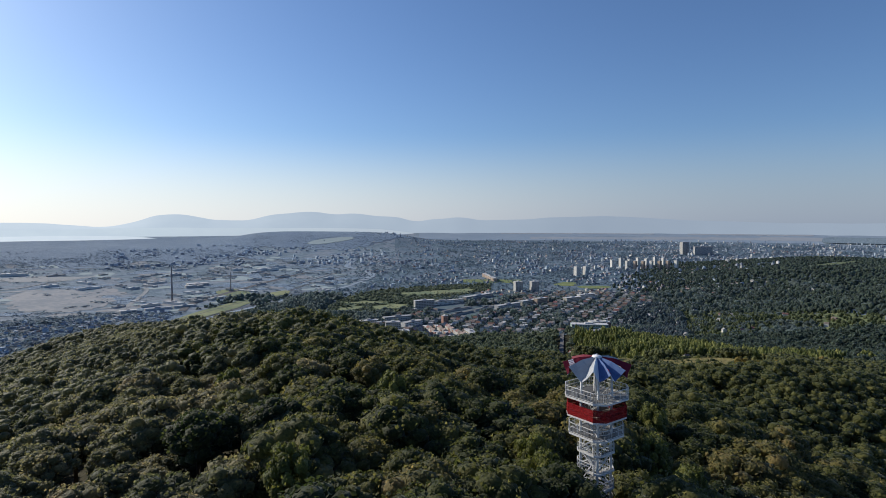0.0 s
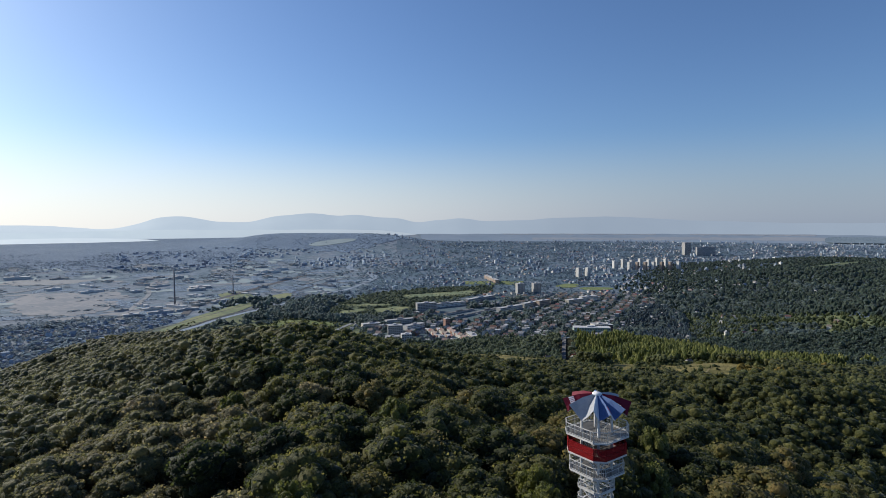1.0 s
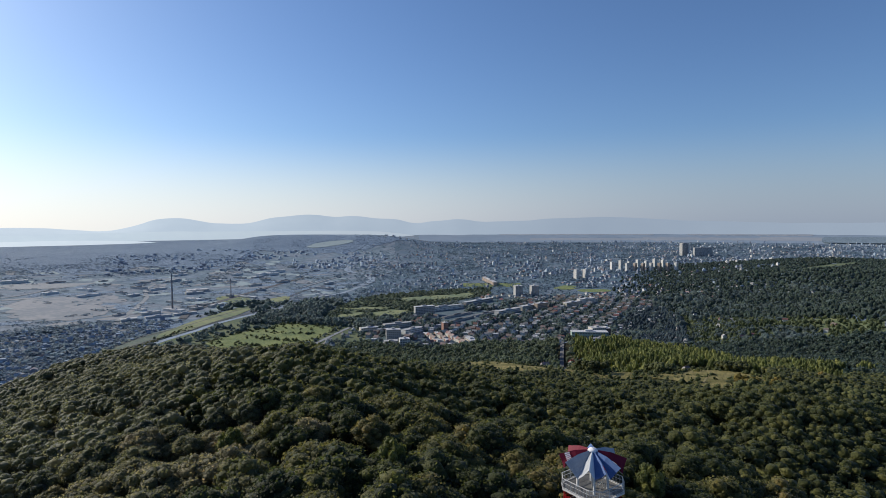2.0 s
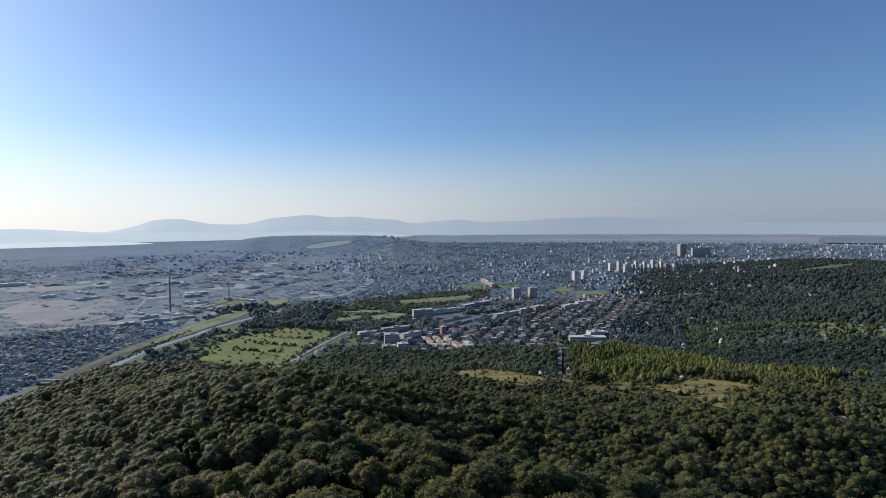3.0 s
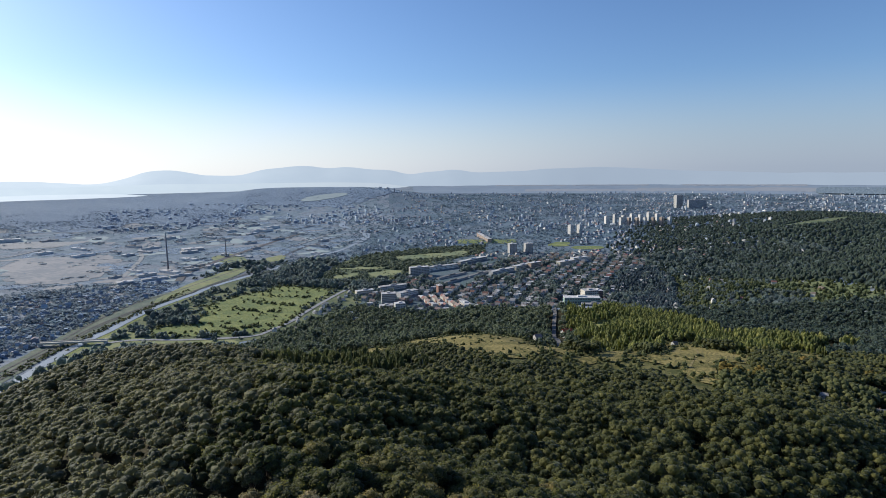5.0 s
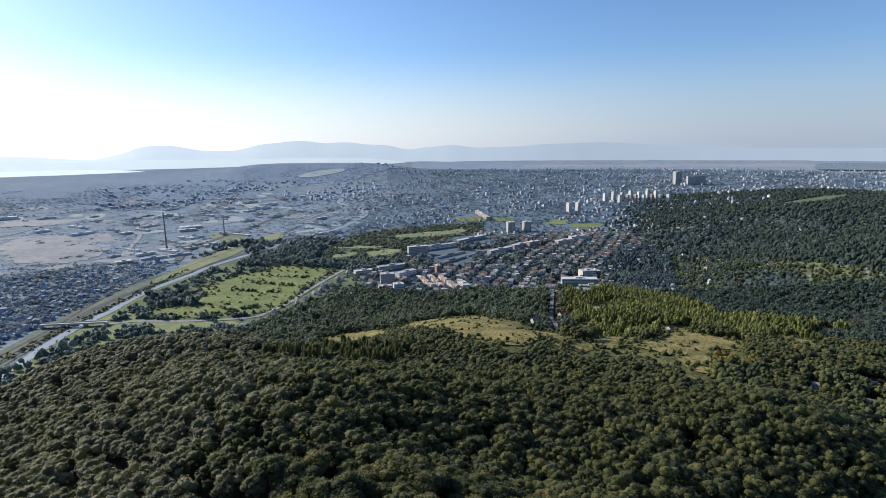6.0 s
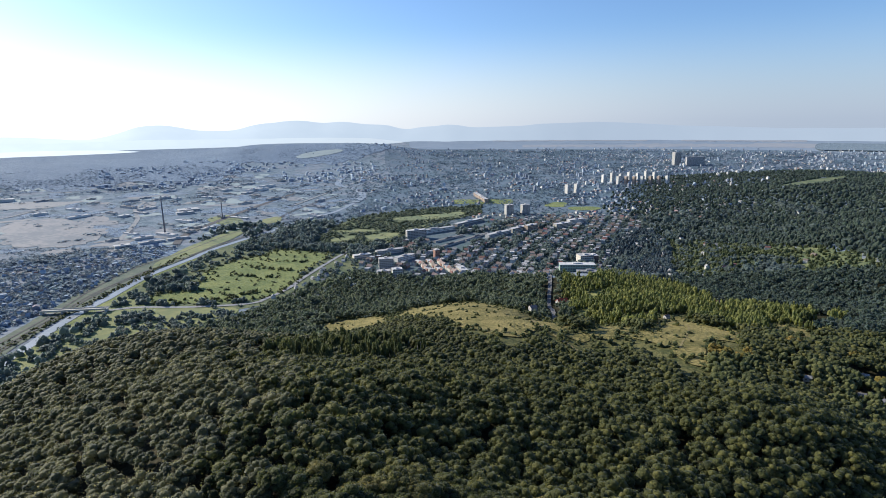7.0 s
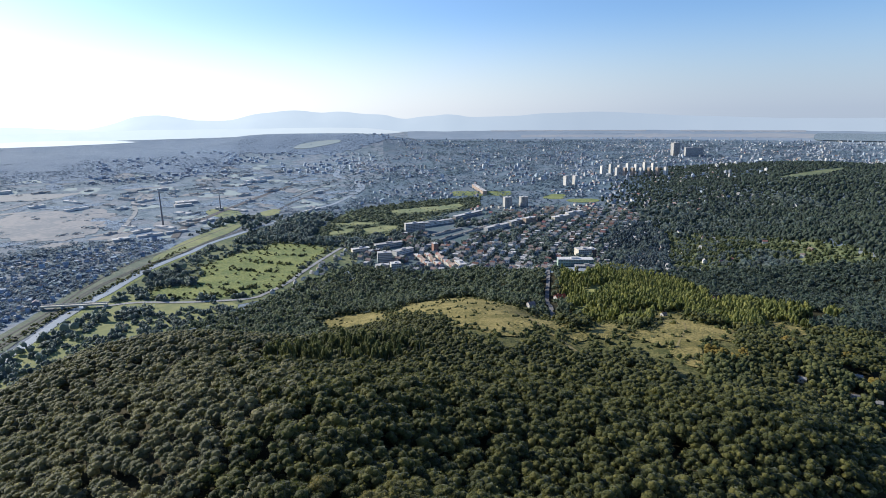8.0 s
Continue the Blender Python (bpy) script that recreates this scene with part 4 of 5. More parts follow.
    v, f = crown(26 + 3 * (i % 4), ICO1, 900, 0.05, 0.82 + 0.06 * (i % 3), reach=0.31, core=0.8)
    me = fast_mesh("crown", v, f, "oak")
    b = Build()
    b.tube([(0, 0, -0.05), (0.01, 0, 0.25), (0.0, 0.02, 0.55), (0.02, 0.0, 0.8)], [0.055, 0.042, 0.035, 0.02], 7)
    for k in range(5):
        a = k * 1.26 + i
        b.tube([(0, 0.01, 0.35 + 0.05 * k), (0.2 * math.cos(a), 0.2 * math.sin(a), 0.62 + 0.04 * k), (0.42 * math.cos(a), 0.42 * math.sin(a), 0.78 + 0.06 * k)], [0.022, 0.016, 0.006], 5)
    oaks.append((me, b.mesh("trunk", "bark", True)))
fresh = {int(np.argmin(np.hypot(gx - p, gy - q))) for p, q in ((10, 70), (13, 66), (29, 62), (28, 76), (-18, 57), (-8, 88), (40, 92), (-40, 100))}
light_crowns = []
for i in range(3):
    v, f = crown(26, ICO1, 900, 0.05, 1.05, reach=0.3, core=0.8)
    light_crowns.append(fast_mesh("crown", v, f, "young"))
# trees to the left, by bearing from the eye, get the glare-lightened leaves
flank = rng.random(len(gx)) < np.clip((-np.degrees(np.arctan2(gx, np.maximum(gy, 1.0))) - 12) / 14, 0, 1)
glare_crowns = []
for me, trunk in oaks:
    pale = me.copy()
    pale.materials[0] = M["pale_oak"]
    glare_crowns.append(pale)
for k, i in enumerate(np.where(near)[0]):
    h = 9.4 + 1.1 * (big[i] - 4) + rng.uniform(-1.8, 1.8)
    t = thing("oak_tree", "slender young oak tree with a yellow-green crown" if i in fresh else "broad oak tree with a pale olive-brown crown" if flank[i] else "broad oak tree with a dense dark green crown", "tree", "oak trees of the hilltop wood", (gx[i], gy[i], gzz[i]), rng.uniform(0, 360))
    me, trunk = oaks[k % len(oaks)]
    c = part("crown", light_crowns[k % 3] if i in fresh else glare_crowns[k % len(oaks)] if flank[i] else me, t)
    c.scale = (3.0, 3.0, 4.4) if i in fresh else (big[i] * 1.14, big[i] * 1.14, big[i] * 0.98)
    c.location = (0, 0, h - (6.2 if i in fresh else big[i] * 1.4))
    s = part("trunk", trunk, t)
    s.scale = (6.5, 6.5, h * 0.92)
    s.location = (0, 0, -0.2)
mids = [crown(13, ICO1, 240, 0.062, 0.95 + 0.07 * (i % 4), reach=0.38, core=0.84, proud=0.07) for i in range(9)]
fars = [crown(8, ICO1, 26, 0.11, reach=0.46, proud=0.05) for _ in range(8)]
ragged = [crown(3, ICO1, 16, 0.22, reach=0.6, core=0.76, proud=0.06) for _ in range(9)]
slim = [crown(3, ICO1, 14, 0.18, reach=0.56) for _ in range(9)]
dist = np.hypot(gx, gy)
BIRCH = [(164, 685), (212, 800), (272, 838), (300, 800), (318, 697), (320, 607), (270, 497), (180, 409), (158, 431), (154, 495), (141, 531), (149, 618)]
BIRCH_FOOT = [(140, 480), (330, 560), (380, 470), (250, 380), (235, 400), (225, 470)]
birch_zone = inside(BIRCH, gx, gy) | inside(BIRCH_FOOT, gx, gy)


def tree_spots(mask, wide=1.0, lift=9.0):
    return [(gx[i], gy[i], gzz[i] + lift + rng.uniform(-1.5, 1.2) * (0.5 if gx[i] < -0.3 * gy[i] else 1.0) - big[i] * 1.42, big[i] * wide, big[i] * 0.95, rng.uniform(0, 6.28)) for i in np.where(mask)[0]]


rust = (rng.random(len(gx)) < 0.002) | ((np.hypot(gx - 185, gy - 318) < 13) & (rng.random(len(gx)) < 0.6))
tall = ~near & inside([(-95, 255), (-70, 345), (-15, 360), (-5, 310), (-45, 260)], gx, gy) & (rng.random(len(gx)) < 0.75)
a = ~near & ~tall & seen & (dist < 265) & ~birch_zone
b = ~near & ~tall & seen & (dist >= 265) & (dist < 520) & ~birch_zone
e = ~near & seen & (dist >= 520) & ~birch_zone
c = ~near & ~seen & (gy > -120) & (np.abs(gx) < 330) & (rng.random(len(gx)) < np.where(dist < 105, 1.0, 0.28))
# woods on the left use leaves with glare painted in
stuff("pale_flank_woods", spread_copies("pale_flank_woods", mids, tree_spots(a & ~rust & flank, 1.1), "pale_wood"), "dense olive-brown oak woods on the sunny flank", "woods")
stuff("hilltop_woods", spread_copies("hilltop_woods", mids, tree_spots(a & ~rust & ~flank, 1.1), "wood_leaves"), "dense dark green oak woods on the hilltop", "woods")
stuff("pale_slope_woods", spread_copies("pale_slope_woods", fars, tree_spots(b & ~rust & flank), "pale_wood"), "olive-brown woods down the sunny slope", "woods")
light = b & (gx > 120) & (np.array([noise.noise((p * 0.02, q * 0.02, 3.0)) for p, q in zip(gx, gy)]) > 0.02)
stuff("light_slope_woods", spread_copies("light_slope_woods", fars, tree_spots(light & ~rust, 0.85), "edge_leaves"), "light green young trees beside the meadow", "woods")
stuff("slope_woods", spread_copies("slope_woods", fars, tree_spots(b & ~rust & ~light & ~flank), "wood_leaves"), "dense green woods on the hillside", "woods")
# woods left of x = 210 take leaves lightened for haze
for mask, name, leaves, words in ((e & (gx < 210), "valley_edge_woods", "foot_leaves", "dense green woods at the foot of the hill"), (e & (gx >= 210), "side_valley_woods", "hill_leaves", "dark green woods in the side valley")):
    stuff(name, spread_copies(name, ragged, [(x, y, z + rng.normal() * 1.6 - 0.6, w * rng.uniform(0.75, 1.1), h * rng.uniform(0.85, 1.35), t) for x, y, z, w, h, t in tree_spots(mask)], leaves, smooth=False), words, "woods")
closer = c & (dist < 105)
stuff("rear_woods", spread_copies("rear_woods", [crown(3, ICO1, 0, 0.2, reach=0.7) for _ in range(4)], tree_spots(c & ~closer, 1.35), "wood_leaves"), "dense green woods round the hilltop", "woods")
stuff("near_rear_woods", spread_copies("near_rear_woods", [crown(4, ICO1, 0, 0.2, reach=0.62) for _ in range(5)], tree_spots(closer, 1.1), "wood_leaves", smooth=False), "dense green oak woods on the hilltop", "woods")
bx, by = scatter(130, 390, 370, 850, 5.0)
ok = (inside(BIRCH, bx, by) | inside(BIRCH_FOOT, bx, by)) & ~blocked(bx, by)
ok &= np.array([noise.noise((p * 0.03, q * 0.03, 9.0)) for p, q in zip(bx, by)]) > -0.28
bx, by = bx[ok], by[ok]
grove = [(x, y, z + rng.uniform(-0.5, 2.0), rng.uniform(1.8, 3.3), rng.uniform(4.0, 8.0), rng.uniform(0, 6.28)) for x, y, z in zip(bx, by, ground_z(bx, by))]
stuff("birch_grove", spread_copies("birch_grove", slim, grove, "birch_leaves", smooth=False), "light yellow-green birch grove below the meadow", "woods")
stuff("slender_trees", spread_copies("slender_trees", mids, [(x, y, z - 2.5, w * 0.55, h * 1.75, t) for x, y, z, w, h, t in tree_spots(tall)], "edge_leaves", smooth=False), "tall slender light green trees in the wood", "woods")
trunks = Build()
for x, y, z, w, h, t in tree_spots(tall):
    trunks.tube([(x + 1, y - 1, z - 9), (x + 1.2, y - 1.2, z + 5)], [0.22, 0.12], 5)
stuff("slender_trunks", trunks.mesh("slender_trunks", "pale_bark"), "pale grey trunks of slender trees", "woods")
stuff("rusty_trees", spread_copies("rusty_trees", fars, tree_spots((a | b) & rust & (gx > 60)), "autumn", smooth=False), "scattered trees turning rusty yellow", "woods")

# woods of the ridge across the side valley
TOWN = [(-121, 896), (-163, 1100), (-60, 1180), (117, 1345), (285, 1430), (491, 1365), (470, 1140), (350, 830), (299, 836), (240, 770), (196, 770), (152, 736), (64, 820), (-20, 830)]
hx, hy = scatter(330.0, 2300.0, 380.0, 2300.0, 8.8)
hz = ground_z(hx, hy)
ok = (np.degrees(np.arctan2(hx, hy)) < 43) & ~inside(WOOD_EDGE, hx, hy) & ~blocked(hx, hy) & ((hz - FLOOR > 4 + 9 * rng.random(len(hx))) | ((np.abs(hx - 420) < 90) & (hy < 1130))) & ~inside(TOWN, hx, hy) & ~inside(GULLY, hx, hy)
ok &= (np.hypot(hx, hy) < 1350) | (rng.random(len(hx)) < 0.7)
garden = inside(GARDEN, hx, hy)
bush_tops = [crown(2, ICO1, 0, 0.2, reach=0.78) for _ in range(8)]
ok &= ~garden | (rng.random(len(hx)) < 0.85)
hx, hy, hz, garden = hx[ok], hy[ok], hz[ok], garden[ok]
spots = [(x, y, z - 1 + rng.uniform(-1.5, 1.5), 4.8 * rng.uniform(0.65, 1.3), 6.0 * rng.uniform(0.7, 1.4), rng.uniform(0, 6.28)) for x, y, z in zip(hx, hy, hz)]
single = [crown(1, ICO1, 0, 0.5, reach=1.0) for _ in range(8)]
wild = [p for p, g in zip(spots, garden) if not g]
stuff("ridge_woods", spread_copies("ridge_woods", bush_tops, [p for p in wild if math.hypot(p[0], p[1]) < 1450], "hill_leaves", smooth=False), "dark green woods covering the long ridge", "woods")
stuff("far_ridge_woods", spread_copies("far_ridge_woods", single, [p for p in wild if math.hypot(p[0], p[1]) >= 1450], "hill_leaves", smooth=False), "dark green woods on the far end of the ridge", "woods")
stuff("garden_trees", spread_copies("garden_trees", bush_tops, [(x, y, z, w * 0.66, h * 0.66, t) for (x, y, z, w, h, t), g in zip(spots, garden) if g], "orchard_leaves", smooth=False), "light green orchard trees in the gardens", "trees")

# wood of the side valley, coloured dark and bluish to read as shaded
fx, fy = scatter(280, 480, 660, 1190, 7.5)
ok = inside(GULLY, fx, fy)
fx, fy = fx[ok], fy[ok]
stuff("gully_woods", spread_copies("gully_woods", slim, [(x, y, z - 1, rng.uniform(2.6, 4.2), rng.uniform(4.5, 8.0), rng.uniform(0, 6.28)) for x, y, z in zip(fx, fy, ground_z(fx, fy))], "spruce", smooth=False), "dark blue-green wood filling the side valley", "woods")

# ---- the town ----
KEEP, TERRACE = [], []


def free(x, y, r):
    return all((x - a) ** 2 + (y - b) ** 2 > (r + c) ** 2 for a, b, c in KEEP)


WALLS = [("wall_white", "white"), ("wall_cream", "cream"), ("wall_white", "white"), ("wall_grey", "grey"), ("wall_brick", "brick-red")]
ROOFS = [("roof_grey", "grey"), ("roof_pale", "pale flat"), ("roof_brown", "brown"), ("roof_red", "red tiled"), ("roof_pale", "pale flat"), ("roof_grey", "grey"), ("roof_brown", "brown")]


def house_meshes(w, d, h, rise, wall, roof):
    body = Build().box(-w / 2, -d / 2, -1.5, w / 2, d / 2, h)
    if rise:
        body.add([(-w / 2, -d / 2, h), (-w / 2, d / 2, h), (-w / 2, 0, h + rise), (w / 2, -d / 2, h), (w / 2, d / 2, h), (w / 2, 0, h + rise)], [(0, 2, 1), (3, 4, 5)])
        e, o = 0.4, 0.25
        r = Build()
        for s in (-1, 1):
            lo = (d / 2 + e) * s
            zl = h - e * rise / (d / 2)
            q = [(-w / 2 - e, lo, zl), (w / 2 + e, lo, zl), (w / 2 + e, 0, h + rise), (-w / 2 - e, 0, h + rise)]
            r.add(q + [(x, y, z + o) for x, y, z in q], [(0, 1, 2, 3), (7, 6, 5, 4), (0, 4, 5, 1), (1, 5, 6, 2), (2, 6, 7, 3), (3, 7, 4, 0)])
    else:
        r = Build().box(-w / 2 - 0.3, -d / 2 - 0.3, h, w / 2 + 0.3, d / 2 + 0.3, h + 0.5)
    ch = Build().box(-w * 0.2, d * 0.08, h + rise * 0.5, -w * 0.2 + 0.8, d * 0.08 + 0.8, h + rise + 1.2)
    win = Build().box(-0.7, -0.06, -0.7, 0.7, 0.06, 0.7)
    return body.mesh("wall", wall), r.mesh("roof", roof), ch.mesh("chimney", "wall_brick"), win.mesh("window", "glass")


KINDS = []
for i in range(14):
    (wm, wn_), (rm, rn) = WALLS[i % 5], ROOFS[i % 7]
    w, d, h = 9 + 4 * rng.random(), 8 + 2.5 * rng.random(), 5 + 2.5 * rng.random()
    rise = 0 if rm == "roof_pale" else 2.4 + 1.6 * rng.random()
    KINDS.append((house_meshes(w, d, h, rise, wm, rm), (w, d, h, rise), "%s house with a %s roof among gardens" % (wn_, rn)))


DARK = [i for i, k in enumerate(KINDS) if 'grey roof' in k[2]] * 3 + [1, 4, 8, 2]


def house(kind, x, y, turn, label="", windows=True, size=0.82):
    ms, (w, d, h, rise), words = KINDS[kind]
    ob = thing("house", label or words, "house", "houses of the hillside town", (x, y, gz(x, y) + 0.2), turn)
    ob.scale = (size, size, size)
    part("wall", ms[0], ob)
    part("roof", ms[1], ob)
    part("chimney", ms[2], ob)
    if windows:
        for sx, sy, tz in ((-0.25, -1, 0), (0.25, -1, 0), (-0.25, 1, 0), (0.25, 1, 0), (-1, 0, 90), (1, 0, 90)):
            o = part("window", ms[3], ob)
            o.matrix_basis = pose(sx * w * (0.5 if tz else 1), sy * d * 0.5, h * 0.6, 0, 0, tz)
    return ob


def block(x, y, w, d, h, turn, wall, label, roof="roof_pale", floors=None, group="", k=1.0, windows=True):
    """A flat-roofed block: walls, roof slab, lift house and a window band to each storey."""
    z = gz(x, y) - 1.0
    ob = thing("apartment_block" if h > 9 * k else "flat_building", label, "building", group, (x, y, z), turn)
    part("wall", Build().box(-w / 2, -d / 2, 0, w / 2, d / 2, h).mesh("wall", wall), ob)
    part("roof", Build().box(-w / 2 - 0.2, -d / 2 - 0.2, h, w / 2 + 0.2, d / 2 + 0.2, h + 0.5 * k).box(-w * 0.12, -d * 0.2, h, w * 0.1, d * 0.2, h + 2.4 * k).mesh("roof", roof), ob)
    if windows:
        n = floors or max(2, int(h / (3.0 * k)))
        b = Build()
        for f in range(n):
            lo = (f + 0.4) * h / n
            hi = lo + 0.42 * h / n
            m = max(2, int(w / (3.4 * k)))
            for i in range(m):
                c = -w / 2 + (i + 0.5) * w / m
                for s in (-1, 1):
                    b.box(c - 0.32 * w / m, s * d / 2 - 0.05, lo, c + 0.32 * w / m, s * d / 2 + 0.05, hi)
        tagged(part("glazing", b.mesh("glazing", "glass"), ob, "rows of small dark windows"), kind="stuff")
    KEEP.append((x, y, 0.5 * math.hypot(w, d)))
    return ob


block(-61, 856, 16, 12, 15, 12, "wall_white", "white school building with a blank bright gable", floors=4)
block(-84, 872, 22, 12, 8, 12, "wall_grey", "low grey annexe with a pale roof")
block(-84, 915, 24, 14, 18, 10, "wall_grey", "tall grey apartment slab with rows of windows", floors=6)
block(3, 975, 9, 12, 18, 20, "wall_brick", "narrow red-brick apartment tower", floors=6)
block(205, 765, 50, 14, 13, -5, "wall_green", "pale green flat-roofed school at the edge of the woods", "roof_pale", 3)
block(218, 748, 34, 12, 5, -5, "wall_grey", "low grey gymnasium with a flat roof", "roof_grey")
block(258, 915, 24, 18, 17, 10, "wall_cream", "cream and red apartment block", floors=5)
block(275, 925, 12, 18, 15, 10, "wall_brick", "dark red stairwell block", floors=5)
for (x0, y0), (x1, y1), h, wall, words in (
        ((-45, 1195), (44, 1252), 9.5, "wall_white", "long white apartment slab with a pale roof"), ((50, 1285), (119, 1362), 8.5, "wall_grey", "long grey apartment slab among gardens"),
        ((112, 1147), (165, 1197), 9, "wall_grey", "long grey apartment slab among gardens"), ((170, 1203), (213, 1243), 10, "wall_cream", "cream apartment slab with a pale roof"),
        ((40, 880), (48, 850), 9, "wall_cream", "cream apartment slab with a flat roof"),
        ((138, 1842), (160, 1672), 13, "wall_orange", "long pale orange apartment slab lit by the sun"), ((206, 1218), (232, 1236), 14, "wall_orange", "ochre apartment block with a flat roof"), ((275, 1235), (315, 1262), 12, "wall_cream", "cream apartment slab with a flat roof"),
        ((318, 1285), (360, 1308), 12, "wall_white", "white apartment slab with a flat roof"), ((-110, 1010), (-60, 1035), 9, "wall_grey", "grey workshop with a pale roof"), ((-70, 955), (-40, 985), 9, "wall_white", "white flat-roofed hall beside gardens"),
        ((-150, 985), (-120, 1000), 7, "wall_cream", "cream flat-roofed hall beside gardens"), ((-60, 1150), (-20, 1165), 20, "wall_grey", "grey apartment slab among trees")):
    n = max(1, int(math.hypot(x1 - x0, y1 - y0) / 95))
    turn = math.degrees(math.atan2(y1 - y0, x1 - x0))
    block((x0 + x1) / 2, (y0 + y1) / 2, math.hypot(x1 - x0, y1 - y0), 12, h, turn, wall, words)
for (x0, y0), (x1, y1), step in (((-30, 945), (-4, 872), 9), ((8, 941), (36, 850), 9), ((-12, 950), (14, 860), 9.5)):
    n = int(math.hypot(x1 - x0, y1 - y0) / step)
    for i in range(n):
        TERRACE.append((x0 + (x1 - x0) * i / n + rng.uniform(-1, 1), y0 + (y1 - y0) * i / n, math.degrees(math.atan2(y1 - y0, x1 - x0))))
        KEEP.append((TERRACE[-1][0], TERRACE[-1][1], 5))
for (x0, y0), (x1, y1) in (((3, 1051), (60, 1122)), ((64, 1127), (117, 1194)), ((0, 1112), (60, 1175))):
    block((x0 + x1) / 2, (y0 + y1) / 2, math.hypot(x1 - x0, y1 - y0), 7, 4.2, math.degrees(math.atan2(y1 - y0, x1 - x0)), "wall_grey", "long low grey row of garages", "roof_grey", windows=False)
for x in (199, 242):
    block(x, 1452, 20, 16, 27, 15, "wall_grey", "tall grey apartment tower with a flat roof", floors=11, group="twin towers")
for i in range(7):
    block(700 + 26 * i, 2085 - 12 * i, 11, 11, 34, 30, "wall_orange" if i % 3 else "wall_white", "slender orange and white apartment tower", floors=13, group="orange towers on the slope")
    block(670 + 36 * i, 2170 + 6 * i, 13, 12, 33 + 6 * (i % 2), 24, "wall_white", "tall white apartment tower lit by the sun", floors=13, group="white towers on the slope")
x, y, k = polar(25.3, 3400)
block(x, y, 100, 18, 44, 10, "wall_grey", "huge long grey apartment slab among gardens", k=k)
x, y, k = polar(23.7, 3400)
block(x, y, 34, 26, 66, 10, "wall_grey", "tall grey tower block over the city", k=k)
for az, d in ((13.7, 1900), (14.6, 1910)):
    x, y, k = polar(az, d)
    block(x, y, 14, 14, 34, 30, "wall_white", "tall white apartment tower lit by the sun", k=k, group="white towers by the sports ground")

# single houses in rows along the streets that climb the slope
streets = []
ca, sa_ = math.cos(radians(24)), math.sin(radians(24))
for row in range(-24, 30):
    for k in range(0, 70):
        u, v = row * 21 + (5 if row % 2 else -1) + rng.uniform(-3, 3) + 9 * math.sin(k * 0.16 + row * 0.05), 520 + k * 15.5 + rng.uniform(-3.5, 3.5)
        x, y = u * ca + v * sa_, -u * sa_ + v * ca
        if inside(TOWN, x, y) and not inside(GULLY, x, y) and free(x, y, 7) and rng.random() < 0.92:
            streets.append((x, y))
streets.sort(key=lambda p: p[1])
for (x, y), words in LONE.items():
    red = house(3 if "red" in words else 13 if "hut" in words or "cottage" in words else 0, x, y, 20 if y > 400 else -25, words, size=1.0 if 600 < y < 607 else 0.7 if y == 550 else 0.45 if "hut" in words else 0.6 if y > 420 else 0.42)
    if "bright red" in words:
        ms, (w, d, h, rise), _ = KINDS[3]
        red.children[1].data = house_meshes(w, d, h, max(rise, 3.0), "wall_white", "bright_red")[1]
    KEEP.append((x, y, 8))
many = []
for k, (x, y, turn) in enumerate(TERRACE):
    house((4, 8, 3, 6, 9, 13)[k % 6], x, y, turn, "terraced house in a sunlit row", windows=False)
for k, (x, y) in enumerate(streets):
    kind = int(rng.integers(len(KINDS)))
    turn = -24 + (90 if rng.random() < 0.3 else 0) + rng.uniform(-4, 4)
    if k < 290:
        house(kind, x, y, turn, windows=y < 960)
    else:
        many.append((x, y, kind, turn, 0.82))
# small houses along the lane beside the pasture
for k in range(26):
    f = k / 26 * (len(LANE) - 5) + 0.3
    (x0, y0), (x1, y1) = LANE[int(f)], LANE[int(f) + 1]
    x, y = x0 + (x1 - x0) * (f % 1) + rng.uniform(10, 42), y0 + (y1 - y0) * (f % 1) + rng.uniform(-6, 10)
    if free(x, y, 6) and not inside(MEADOW, x, y):
        many.append((x, y, int(rng.choice(DARK)), rng.uniform(0, 180), 0.62))
        KEEP.append((x, y, 5))
# houses in the orchard gardens and the side valley
for _ in range(900):
    x, y = rng.uniform(330, 640), rng.uniform(640, 1300)
    if inside([(341, 728), (330, 800), (420, 1000), (520, 1300), (640, 1250), (620, 1050), (600, 760), (523, 641), (422, 700)], x, y) and free(x, y, 9) and rng.random() < (0.14 if x < 430 else 0.05):
        many.append((x, y, int(rng.integers(len(KINDS))), rng.uniform(0, 180), 0.62))
for _ in range(260):
    x, y = rng.uniform(290, 470), rng.uniform(700, 1170)
    if inside(GULLY, x, y) and rng.random() < 0.5:
        many.append((x, y, int(rng.choice(DARK)), rng.uniform(0, 180), 0.7))
# the suburb across the river and the city floor
for _ in range(1000):
    az, d = rng.uniform(-44, -24), rng.uniform(700, 1250)
    x, y, k = polar(az, d)
    if x < -525 and not (y > 1115 and x < -640):
        many.append((x, y, int(rng.choice(DARK)), 25 + rng.choice([0, 90]) + rng.uniform(-6, 6), 0.46 if rng.random() < 0.95 else 0.8))
for _ in range(3000):
    az, d = rng.uniform(-8, 40), 1400 + 3600 * rng.random() ** 1.3
    x, y, k = polar(az, d)
    if noise.noise((x * 0.005, y * 0.004, 2.0)) > -0.05 + max(0, d - 2300) * 0.0001 and gz(x, y) < FLOOR + 30 + max(0, d - 2500) * 0.03 and free(x, y, 12) and not inside([(-260, 1050), (-232, 1338), (-105, 1560), (106, 1640), (300, 1700), (480, 1560), (444, 1448), (98, 1440), (-60, 1221)], x, y):
        many.append((x, y, int(rng.integers(len(KINDS))), 24 + rng.choice([0, 90]), 0.78 * k))


